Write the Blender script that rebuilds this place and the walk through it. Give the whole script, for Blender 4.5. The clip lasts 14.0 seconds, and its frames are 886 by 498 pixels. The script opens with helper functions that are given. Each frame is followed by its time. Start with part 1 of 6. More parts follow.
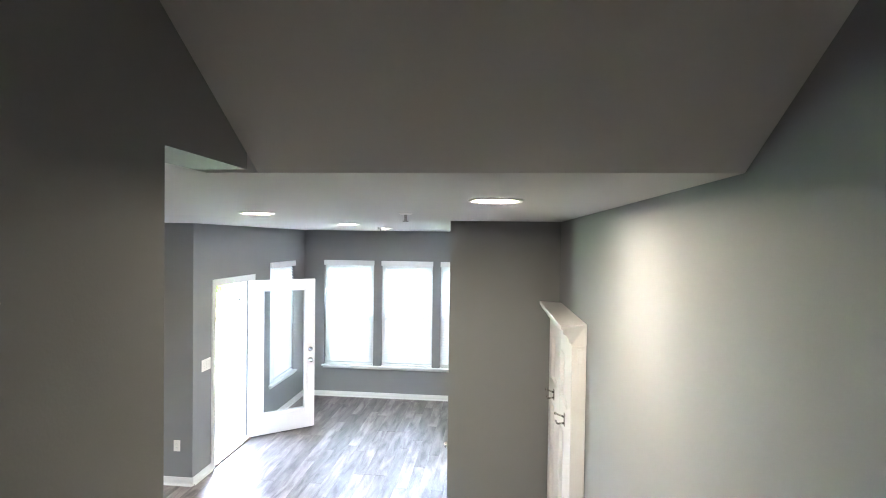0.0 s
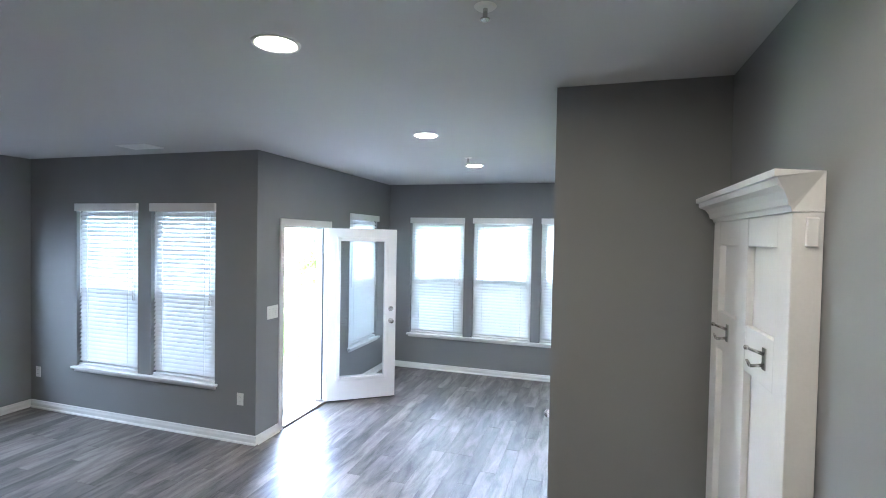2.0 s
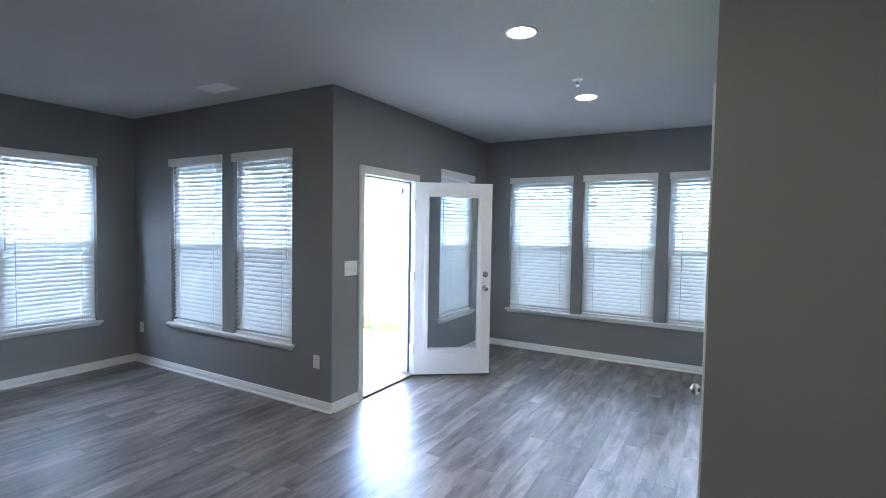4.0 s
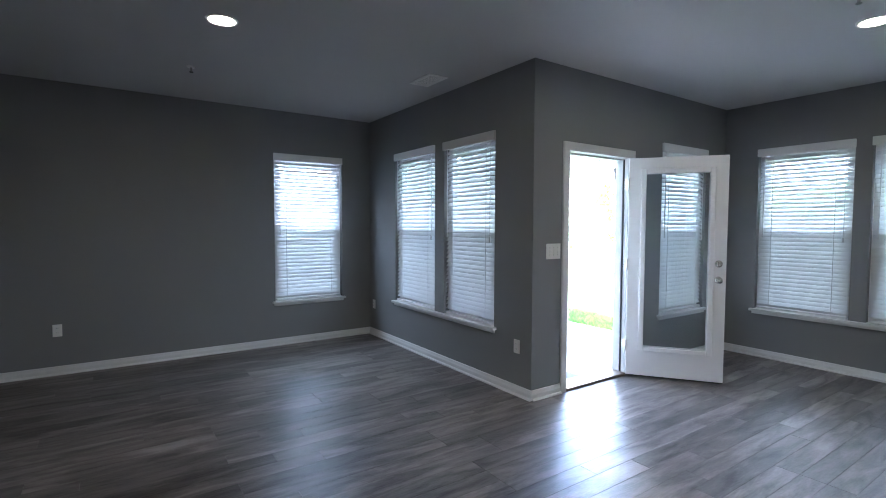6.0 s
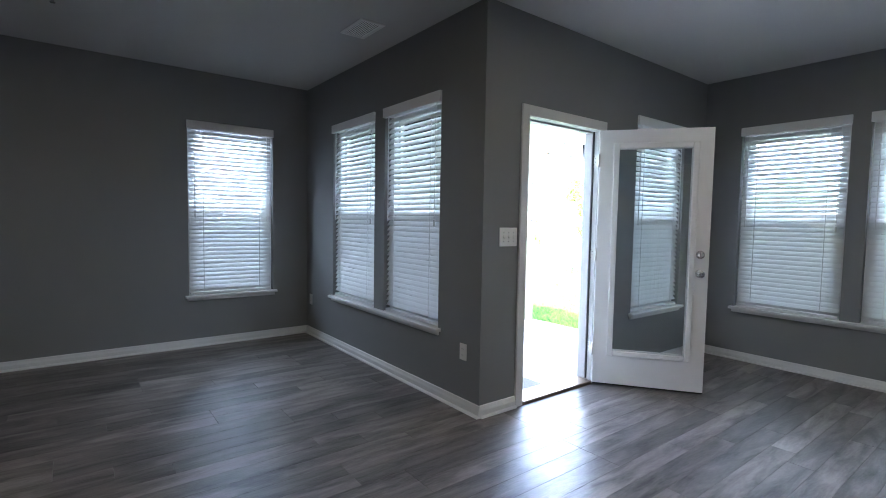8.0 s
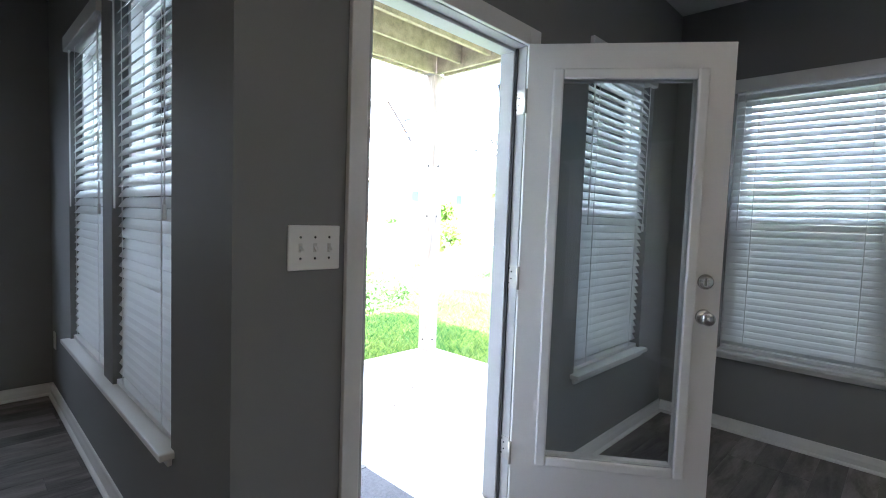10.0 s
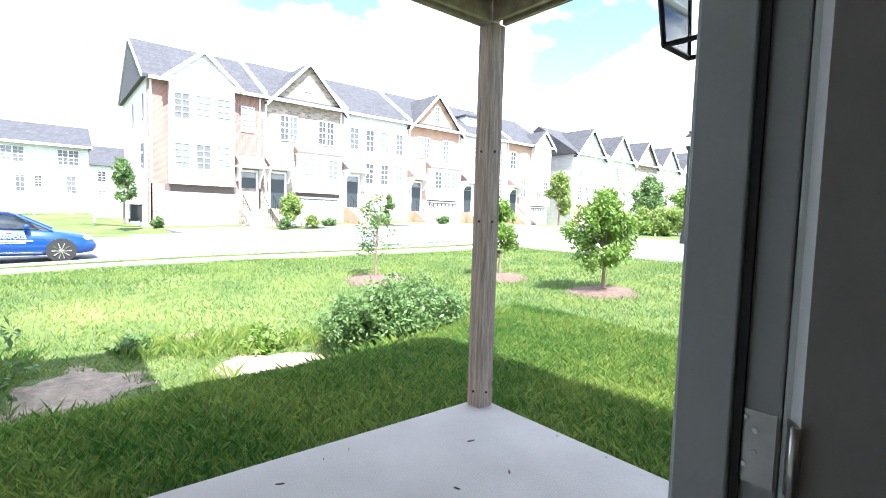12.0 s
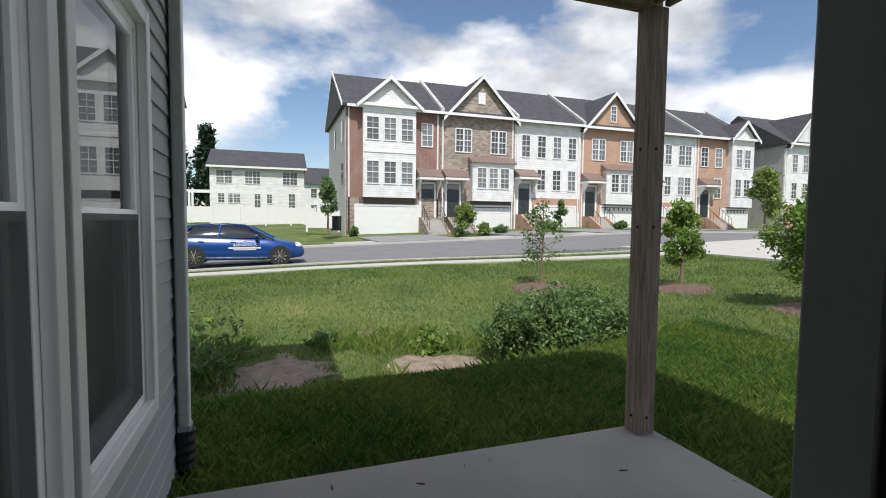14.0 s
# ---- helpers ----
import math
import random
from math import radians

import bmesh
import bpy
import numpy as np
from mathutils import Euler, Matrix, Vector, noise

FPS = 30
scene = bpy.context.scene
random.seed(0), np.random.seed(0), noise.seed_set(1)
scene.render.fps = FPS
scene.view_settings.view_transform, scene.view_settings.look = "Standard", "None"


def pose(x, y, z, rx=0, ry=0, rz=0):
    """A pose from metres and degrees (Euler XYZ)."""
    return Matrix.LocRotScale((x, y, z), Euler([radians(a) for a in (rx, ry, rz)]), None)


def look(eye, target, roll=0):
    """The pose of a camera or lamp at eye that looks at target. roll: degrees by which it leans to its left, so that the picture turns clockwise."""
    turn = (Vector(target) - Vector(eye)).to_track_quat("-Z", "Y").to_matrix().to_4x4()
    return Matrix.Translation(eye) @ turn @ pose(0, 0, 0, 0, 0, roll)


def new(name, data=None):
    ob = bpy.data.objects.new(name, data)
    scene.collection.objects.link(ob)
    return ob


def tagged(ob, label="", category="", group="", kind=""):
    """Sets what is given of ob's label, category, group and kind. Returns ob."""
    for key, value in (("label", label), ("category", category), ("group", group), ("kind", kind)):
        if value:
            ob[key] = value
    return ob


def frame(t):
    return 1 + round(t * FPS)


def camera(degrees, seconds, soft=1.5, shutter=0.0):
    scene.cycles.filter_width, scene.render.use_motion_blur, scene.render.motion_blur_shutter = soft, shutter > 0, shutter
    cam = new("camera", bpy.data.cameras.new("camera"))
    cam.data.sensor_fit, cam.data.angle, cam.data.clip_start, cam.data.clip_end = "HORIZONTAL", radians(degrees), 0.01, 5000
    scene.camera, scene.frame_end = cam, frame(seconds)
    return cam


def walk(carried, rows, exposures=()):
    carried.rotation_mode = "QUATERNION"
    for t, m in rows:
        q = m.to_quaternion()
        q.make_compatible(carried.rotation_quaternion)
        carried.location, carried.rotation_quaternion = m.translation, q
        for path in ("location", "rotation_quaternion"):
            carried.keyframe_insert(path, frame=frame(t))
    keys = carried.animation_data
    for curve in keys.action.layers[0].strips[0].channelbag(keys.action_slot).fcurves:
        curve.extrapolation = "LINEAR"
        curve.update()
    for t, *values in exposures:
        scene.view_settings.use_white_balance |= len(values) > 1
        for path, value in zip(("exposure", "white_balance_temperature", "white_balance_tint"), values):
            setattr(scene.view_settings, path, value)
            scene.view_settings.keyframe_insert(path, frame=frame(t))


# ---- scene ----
cam = camera(84.9, 14.0, soft=1.0)
PATH = [
    (0, (3.051, -4.75, 2.596), (2.861, -2.759, 2.561), 0.8),
    (0.5, (3.029, -4.508, 2.42), (2.777, -2.525, 2.38), 1.0),
    (1, (3.032, -4.26, 2.259), (2.669, -2.293, 2.217), 1.1),
    (1.5, (2.996, -3.989, 2.098), (2.486, -2.056, 2.051), 1.1),
    (2, (2.962, -3.76, 1.974), (2.37, -1.85, 1.923), 1.1),
    (4.5, (2.785, -2.922, 1.495), (1.621, -1.297, 1.403), 0.85),
    (5, (2.785, -2.842, 1.435), (1.427, -1.376, 1.343), 0.7),
    (5.5, (2.79, -2.782, 1.413), (1.256, -1.502, 1.321), 0.4),
    (6, (2.796, -2.777, 1.424), (1.146, -1.652, 1.325), 0.2),
    (6.5, (2.794, -2.783, 1.416), (1.083, -1.751, 1.318), 0.3),
    (7, (2.746, -2.708, 1.387), (1.029, -1.687, 1.278), 0.3),
    (7.5, (2.582, -2.466, 1.331), (0.904, -1.384, 1.215), 0.6),
    (8, (2.357, -2.136, 1.319), (0.774, -0.92, 1.199), 1.0),
    (8.5, (2.14, -1.728, 1.318), (0.679, -0.368, 1.193), 1.5),
    (8.7, (2.011, -1.562, 1.299), (0.587, -0.164, 1.172), 1.6),
    (10.8, (0.807, 0.056, 1.324), (-0.58, 1.491, 1.201), 2.1),
    (11, (0.702, 0.175, 1.334), (-0.708, 1.588, 1.21), 1.9),
    (11.5, (0.414, 0.397, 1.326), (-1.09, 1.708, 1.195), 1.7),
    (11.7, (0.302, 0.452, 1.326), (-1.216, 1.748, 1.205), 2.0),
    (12, (0.187, 0.5, 1.358), (-1.349, 1.774, 1.225), 1.7),
    (12.5, (0.069, 0.617, 1.377), (-1.481, 1.875, 1.247), 1.9),
    (13, (0.028, 0.675, 1.367), (-1.554, 1.892, 1.244), 1.8),
    (13.5, (0.062, 0.684, 1.356), (-1.627, 1.747, 1.235), 1.5),
    (14, (0.219, 0.703, 1.365), (-1.665, 1.363, 1.245), 0.6),
]
EXPOSURES = [(0.0, 7.5, 5550, 12), (0.6, 7.35, 5400, 12), (2.0, 6.75, 5200, 12), (4.5, 5.95, 5150, 13), (6.5, 5.45, 5300, 13), (8.7, 5.2, 5500, 13), (10.8, 4.1, 5800, 13), (11.2, 3.5, 5900, 12), (11.7, 2.5, 6000, 11), (12.2, 1.6, 6100, 10), (12.7, 0.8, 6350, 10), (13.2, 0.25, 6500, 10), (14.0, -0.2, 6500, 10)]
walk(cam, [(t, look(eye, target, roll)) for t, eye, target, roll in PATH], EXPOSURES)

# ---- world and sun ----
SUN_ELEV, SUN_AZ = radians(56), math.atan2(-0.22, 0.97)
world = bpy.data.worlds.new("world")
scene.world = world
world.use_nodes = True
wn, wl = world.node_tree.nodes, world.node_tree.links
sky = wn.new("ShaderNodeTexSky")
sky.sky_type, sky.sun_disc = "NISHITA", False
sky.sun_elevation, sky.sun_rotation = SUN_ELEV, math.pi / 2 - SUN_AZ
tc = wn.new("ShaderNodeTexCoord")
mp = wn.new("ShaderNodeMapping")
mp.inputs["Scale"].default_value = (1.6, 1.6, 3.2)
mp.inputs["Location"].default_value = (0.35, 0.1, 0.2)
cl = wn.new("ShaderNodeTexNoise")
cl.inputs["Scale"].default_value, cl.inputs["Detail"].default_value, cl.inputs["Roughness"].default_value = 1.3, 9, 0.52
cr = wn.new("ShaderNodeValToRGB")
cr.color_ramp.elements[0].position, cr.color_ramp.elements[1].position = 0.44, 0.53
c2 = wn.new("ShaderNodeTexNoise")
c2.inputs["Scale"].default_value, c2.inputs["Detail"].default_value = 3.0, 6
cr2 = wn.new("ShaderNodeValToRGB")
cr2.color_ramp.elements[0].position, cr2.color_ramp.elements[1].position = 0.35, 0.6
cr2.color_ramp.elements[0].color, cr2.color_ramp.elements[1].color = (6.5, 6.9, 7.5, 1), (13.0, 13.0, 13.2, 1)
mx = wn.new("ShaderNodeMix")
mx.data_type = "RGBA"
wl.new(tc.outputs["Generated"], mp.inputs["Vector"])
for n in (cl, c2):
    wl.new(mp.outputs[0], n.inputs["Vector"])
wl.new(cl.outputs[0], cr.inputs[0]), wl.new(c2.outputs[0], cr2.inputs[0])
sky.ozone_density, sky.dust_density = 3.0, 0.4
sg = wn.new("ShaderNodeVectorMath")
sg.operation = "SCALE"
sg.inputs["Scale"].default_value = 1.4
wl.new(sky.outputs[0], sg.inputs[0])
wl.new(cr.outputs[0], mx.inputs[0]), wl.new(sg.outputs[0], mx.inputs[6]), wl.new(cr2.outputs[0], mx.inputs[7])
bgn = wn["Background"]
wl.new(mx.outputs[2], bgn.inputs[0])
bgn.inputs[1].default_value = 0.1
sun = new("sun", bpy.data.lights.new("sun", "SUN"))
sun.data.energy, sun.data.angle, sun.data.color = 5.0, radians(0.53), (1, 0.96, 0.9)
sdir = Vector((math.cos(SUN_AZ) * math.cos(SUN_ELEV), math.sin(SUN_AZ) * math.cos(SUN_ELEV), math.sin(SUN_ELEV)))
sun.matrix_world = look(sdir * 60, (0, 0, 0))

CANS = [(3.07, -3.05), (1.72, -2.08), (1.73, -0.28), (1.73, 1.3), (-0.65, -2.16)]
CEIL = 2.74
for cx, cy in CANS:
    la = new("can_lamp", bpy.data.lights.new("can_lamp", "SPOT"))
    la.data.energy, la.data.color, la.data.shadow_soft_size = 0.075, (1, 0.62, 0.3), 0.05
    la.data.spot_size, la.data.spot_blend = radians(120), 1.0
    la.matrix_world = pose(cx, cy, CEIL - 0.012)

# the sky's light in the window openings
for ax_, px_, py_, wt_ in (("y", -1.855, 0.2, 0.8), ("y", -0.865, 0.2, 0.8), ("y", 0.765, 3.23, 0.4), ("y", 1.73, 3.23, 0.4), ("y", 2.7, 3.23, 0.4), ("x", -3.17, -0.805, 2.0), ("x", -0.2, 2.2, 0.6)):
    wa = new("window_skylight", bpy.data.lights.new("window_skylight", "AREA"))
    wa.data.energy, wa.data.color, wa.data.shape, wa.data.size, wa.data.size_y = wt_, (0.86, 0.93, 1.0), "RECTANGLE", 0.7, 1.55
    wa.matrix_world = look((px_, py_, 1.37), (px_ + (1 if ax_ == "x" else 0), py_ - (1 if ax_ == "y" else 0), 1.37))

# ---- helpers of this scene ----
MATS = {}


def mat(name, col, rough=0.6, metal=0.0, var=0.12, scale=8.0, bump=0.1, bscale=60.0, stretch=(1, 1, 1), isl=0.0, spec=0.5, trans=0.0):
    if name in MATS:
        return MATS[name]
    m = bpy.data.materials.new(name)
    m.use_nodes = True
    n, l = m.node_tree.nodes, m.node_tree.links
    b = n["Principled BSDF"]
    b.inputs["Roughness"].default_value, b.inputs["Metallic"].default_value = rough, metal
    b.inputs["Specular IOR Level"].default_value = spec
    t = n.new("ShaderNodeTexCoord")
    mp = n.new("ShaderNodeMapping")
    mp.inputs["Scale"].default_value = stretch
    l.new(t.outputs["Object"], mp.inputs[0])
    a = n.new("ShaderNodeTexNoise")
    a.inputs["Scale"].default_value, a.inputs["Detail"].default_value = scale, 5
    l.new(mp.outputs[0], a.inputs["Vector"])
    f = n.new("ShaderNodeTexNoise")
    f.inputs["Scale"].default_value, f.inputs["Detail"].default_value = bscale, 4
    l.new(mp.outputs[0], f.inputs["Vector"])
    ad = n.new("ShaderNodeMath")
    ad.operation = "MULTIPLY_ADD"
    ad.inputs[1].default_value = 0.5
    l.new(f.outputs[0], ad.inputs[0]), l.new(a.outputs[0], ad.inputs[2])
    ad.use_clamp = False
    mr = n.new("ShaderNodeMapRange")
    mr.inputs[1].default_value, mr.inputs[2].default_value = 0.45, 1.05
    mr.inputs[3].default_value, mr.inputs[4].default_value = 1 - var, 1 + var
    l.new(ad.outputs[0], mr.inputs[0])
    val = mr.outputs[0]
    if isl:
        oi = n.new("ShaderNodeObjectInfo")
        m2 = n.new("ShaderNodeMapRange")
        m2.inputs[3].default_value, m2.inputs[4].default_value = 1 - isl, 1 + isl
        l.new(oi.outputs["Random"], m2.inputs[0])
        mu = n.new("ShaderNodeMath")
        mu.operation = "MULTIPLY"
        l.new(val, mu.inputs[0]), l.new(m2.outputs[0], mu.inputs[1])
        val = mu.outputs[0]
    vm = n.new("ShaderNodeVectorMath")
    vm.operation = "SCALE"
    vm.inputs[0].default_value = col
    l.new(val, vm.inputs["Scale"])
    l.new(vm.outputs[0], b.inputs["Base Color"])
    if bump:
        bp = n.new("ShaderNodeBump")
        bp.inputs["Strength"].default_value, bp.inputs["Distance"].default_value = bump, 0.01
        l.new(f.outputs[0], bp.inputs["Height"])
        l.new(bp.outputs[0], b.inputs["Normal"])
    if trans:
        tr = n.new("ShaderNodeBsdfTranslucent")
        l.new(vm.outputs[0], tr.inputs[0])
        ms = n.new("ShaderNodeMixShader")
        ms.inputs[0].default_value = trans
        l.new(b.outputs[0], ms.inputs[1]), l.new(tr.outputs[0], ms.inputs[2])
        l.new(ms.outputs[0], n["Material Output"].inputs[0])
    MATS[name] = m
    return m


def brick_mat(name, c1, c2, mortar, w, h, msize=0.012, axis="yz", rough=0.85, squash=1.0):
    m = bpy.data.materials.new(name)
    m.use_nodes = True
    n, l = m.node_tree.nodes, m.node_tree.links
    b = n["Principled BSDF"]
    b.inputs["Roughness"].default_value = rough
    t = n.new("ShaderNodeTexCoord")
    sp, cb = n.new("ShaderNodeSeparateXYZ"), n.new("ShaderNodeCombineXYZ")
    l.new(t.outputs["Object"], sp.inputs[0])
    ad = n.new("ShaderNodeMath")
    l.new(sp.outputs[0], ad.inputs[0]), l.new(sp.outputs[1], ad.inputs[1])
    l.new(ad.outputs[0], cb.inputs[0]), l.new(sp.outputs[2], cb.inputs[1])
    k = n.new("ShaderNodeTexBrick")
    k.inputs["Color1"].default_value, k.inputs["Color2"].default_value = (*c1, 1), (*c2, 1)
    k.inputs["Mortar"].default_value = (*mortar, 1)
    k.inputs["Scale"].default_value, k.inputs["Mortar Size"].default_value = 1.0, msize
    k.inputs["Brick Width"].default_value, k.inputs["Row Height"].default_value = w, h
    l.new(cb.outputs[0], k.inputs["Vector"])
    z = n.new("ShaderNodeTexNoise")
    z.inputs["Scale"].default_value = 1.5
    l.new(t.outputs["Object"], z.inputs["Vector"])
    mr = n.new("ShaderNodeMapRange")
    mr.inputs[3].default_value, mr.inputs[4].default_value = 0.75, 1.25
    l.new(z.outputs[0], mr.inputs[0])
    vm = n.new("ShaderNodeVectorMath")
    vm.operation = "SCALE"
    l.new(k.outputs[0], vm.inputs[0]), l.new(mr.outputs[0], vm.inputs["Scale"])
    l.new(vm.outputs[0], b.inputs["Base Color"])
    bp = n.new("ShaderNodeBump")
    bp.inputs["Strength"].default_value, bp.inputs["Distance"].default_value, bp.invert = 0.6, 0.02, True
    l.new(k.outputs[1], bp.inputs["Height"]), l.new(bp.outputs[0], b.inputs["Normal"])
    MATS[name] = m
    return m


def glass_mat(name, tint=(1, 1, 1), reflect=0.12, rough=0.0):
    m = bpy.data.materials.new(name)
    m.use_nodes = True
    n, l = m.node_tree.nodes, m.node_tree.links
    n.remove(n["Principled BSDF"])
    t, g, fr = n.new("ShaderNodeBsdfTransparent"), n.new("ShaderNodeBsdfGlossy"), n.new("ShaderNodeFresnel")
    t.inputs[0].default_value = (*tint, 1)
    g.inputs["Roughness"].default_value = rough
    fr.inputs[0].default_value = 1.5 if reflect < 0.2 else 1.9
    ms = n.new("ShaderNodeMixShader")
    l.new(fr.outputs[0], ms.inputs[0]), l.new(t.outputs[0], ms.inputs[1]), l.new(g.outputs[0], ms.inputs[2])
    l.new(ms.outputs[0], n["Material Output"].inputs[0])
    return m


def box(bm, x0, y0, z0, x1, y1, z1, bev=0.0):
    r = bmesh.ops.create_cube(bm, size=1.0, matrix=Matrix.LocRotScale(
        ((x0 + x1) / 2, (y0 + y1) / 2, (z0 + z1) / 2), None, (abs(x1 - x0), abs(y1 - y0), abs(z1 - z0))))
    if bev:
        es = {e for v in r["verts"] for e in v.link_edges}
        bmesh.ops.bevel(bm, geom=list(es), offset=bev, segments=2, affect="EDGES", profile=0.5)
    return bm


def cyl(bm, a, b, r0, r1=None, n=16):
    a, b = Vector(a), Vector(b)
    q = (b - a).to_track_quat("Z", "Y")
    bmesh.ops.create_cone(bm, cap_ends=True, segments=n, radius1=r0, radius2=r0 if r1 is None else r1, depth=(b - a).length,
                          matrix=Matrix.LocRotScale((a + b) / 2, q, None))
    return bm


def ball(bm, c, r, sc=(1, 1, 1)):
    bmesh.ops.create_uvsphere(bm, u_segments=16, v_segments=10, radius=r, matrix=Matrix.LocRotScale(c, None, sc))
    return bm


def prism(bm, pts, ax, d0, d1):
    """Extrudes a closed outline of (u, v) along the axis ax from d0 to d1. u, v are the other two axes in order."""
    def p(u, v, d):
        return (d, u, v) if ax == "x" else (u, d, v) if ax == "y" else (u, v, d)
    a = [bm.verts.new(p(u, v, d0)) for u, v in pts]
    b = [bm.verts.new(p(u, v, d1)) for u, v in pts]
    fs = [bm.faces.new(a), bm.faces.new(b[::-1])]
    for i in range(len(pts)):
        j = (i + 1) % len(pts)
        fs.append(bm.faces.new((a[i], b[i], b[j], a[j])))
    bmesh.ops.recalc_face_normals(bm, faces=fs)
    return bm


def B():
    return bmesh.new()


def mesh_of(name, bm, material, smooth=False):
    me = bpy.data.meshes.new(name)
    bm.to_mesh(me)
    bm.free()
    me.materials.append(material)
    if smooth:
        for p in me.polygons:
            p.use_smooth = True
    return me


def part(name, bm, material, parent=None, label="", smooth=False):
    ob = new(name, mesh_of(name, bm, material, smooth))
    ob.parent = parent
    if label:
        ob["label"] = label
    return ob


def thing(name, m, label, category, group="", kind=""):
    e = new(name)
    e.matrix_basis = m
    return tagged(e, label, category, group, kind)


def setting(name, bm, material, label, category, smooth=False):
    return tagged(part(name, bm, material, None, "", smooth), label, category, "", "structure")


def holed(bm, ax, d0, d1, u0, u1, z0, z1, holes):
    """A wall slab with rectangular openings (u0, u1, z0, z1) cut through."""
    us = sorted({u0, u1, *[h[0] for h in holes], *[h[1] for h in holes]})
    zs = sorted({z0, z1, *[h[2] for h in holes], *[h[3] for h in holes]})
    us, zs = [u for u in us if u0 <= u <= u1], [z for z in zs if z0 <= z <= z1]
    nu, nz = len(us) - 1, len(zs) - 1

    def solid(i, j):
        if not (0 <= i < nu and 0 <= j < nz):
            return False
        cu, cz = (us[i] + us[i + 1]) / 2, (zs[j] + zs[j + 1]) / 2
        return not any(h[0] < cu < h[1] and h[2] < cz < h[3] for h in holes)

    def p(u, z, d):
        return (d, u, z) if ax == "x" else (u, d, z)
    fs = []

    def quad(*q):
        fs.append(bm.faces.new([bm.verts.new(p(*c)) for c in q]))
    for i in range(nu):
        for j in range(nz):
            if not solid(i, j):
                continue
            a, b, c, d = us[i], us[i + 1], zs[j], zs[j + 1]
            quad((a, c, d0), (b, c, d0), (b, d, d0), (a, d, d0))
            quad((a, c, d1), (a, d, d1), (b, d, d1), (b, c, d1))
            if not solid(i - 1, j):
                quad((a, c, d0), (a, d, d0), (a, d, d1), (a, c, d1))
            if not solid(i + 1, j):
                quad((b, c, d0), (b, c, d1), (b, d, d1), (b, d, d0))
            if not solid(i, j - 1):
                quad((a, c, d0), (a, c, d1), (b, c, d1), (b, c, d0))
            if not solid(i, j + 1):
                quad((a, d, d0), (b, d, d0), (b, d, d1), (a, d, d1))
    bmesh.ops.remove_doubles(bm, verts=bm.verts, dist=1e-4)
    bmesh.ops.recalc_face_normals(bm, faces=bm.faces)
    return bm


# ---- materials ----
M_WALL = mat("wall_paint", (0.22, 0.225, 0.228), 0.62, var=0.03, scale=1.2, bump=0.05, bscale=220)
M_CEIL = mat("ceiling_paint", (0.56, 0.555, 0.55), 0.9, var=0.02, scale=1.0, bump=0.05, bscale=160)
M_TRIM = mat("white_trim", (0.72, 0.72, 0.71), 0.35, var=0.05, scale=3, bump=0.02, bscale=90)
# white door frame paint, greyed to put the doorway's shade into its colour
M_FRAME_SHADED = mat("shaded_frame_paint", (0.44, 0.44, 0.44), 0.45, var=0.08, scale=4, bump=0.05, bscale=120)
M_DOOR = mat("door_paint", (0.74, 0.73, 0.73), 0.4, var=0.03, scale=2, bump=0.03, bscale=120)
M_SLAT = mat("blind_slat", (0.74, 0.75, 0.76), 0.45, var=0.03, scale=4, bump=0.0, trans=0.09)
M_VAL = mat("blind_valance", (0.78, 0.78, 0.78), 0.45, var=0.03, scale=4, bump=0.0)
M_VINYL = mat("window_vinyl", (0.8, 0.8, 0.8), 0.35, var=0.02, bump=0.0)
M_STEEL = mat("satin_nickel", (0.55, 0.54, 0.52), 0.22, 1.0, var=0.08, scale=20, bump=0.02)
M_HINGE = mat("hinge_metal", (0.5, 0.48, 0.45), 0.35, 1.0, var=0.1, scale=30, bump=0.02)
M_PLATE = mat("switch_plastic", (0.82, 0.81, 0.78), 0.4, var=0.02, bump=0.0)
M_BLACK = mat("black_rubber", (0.02, 0.02, 0.02), 0.6, var=0.2, scale=20)
M_ALU = mat("threshold_bronze", (0.28, 0.22, 0.17), 0.45, 0.6, var=0.2, scale=12)
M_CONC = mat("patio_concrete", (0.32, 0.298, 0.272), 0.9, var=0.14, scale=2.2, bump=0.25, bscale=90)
M_SIDEW = mat("sidewalk_concrete", (0.46, 0.445, 0.415), 0.9, var=0.1, scale=2.0, bump=0.2, bscale=60)
M_ASPH = mat("asphalt", (0.17, 0.17, 0.175), 0.9, var=0.15, scale=0.8, bump=0.3, bscale=80)
M_DRIVE = mat("driveway_asphalt", (0.24, 0.24, 0.25), 0.9, var=0.15, scale=0.7, bump=0.3, bscale=80)
M_POST = mat("weathered_wood", (0.25, 0.19, 0.145), 0.85, var=0.6, scale=9, bump=0.7, bscale=40, stretch=(5, 5, 0.35))
M_BEAM = mat("beam_wood", (0.34, 0.27, 0.2), 0.85, var=0.35, scale=6, bump=0.5, bscale=40, stretch=(2, 2, 2))
M_GREY = mat("grey_siding", (0.38, 0.4, 0.41), 0.55, var=0.06, scale=3, bump=0.1, bscale=120, stretch=(0.4, 0.4, 6))
M_SCREEN_FRAME = mat("screen_frame", (0.75, 0.75, 0.74), 0.4, var=0.03, bump=0.0)
M_GLASS = glass_mat("window_glass", (0.92, 0.95, 0.95), 0.25)
M_GLASS2 = glass_mat("door_glass", (0.93, 0.95, 0.95), 0.1)
M_BRONZE = mat("lantern_bronze", (0.03, 0.028, 0.026), 0.45, 0.7, var=0.2, scale=20)
M_MAT = mat("doormat_fibre", (0.06, 0.06, 0.065), 0.95, var=0.3, scale=60, bump=0.6, bscale=200)
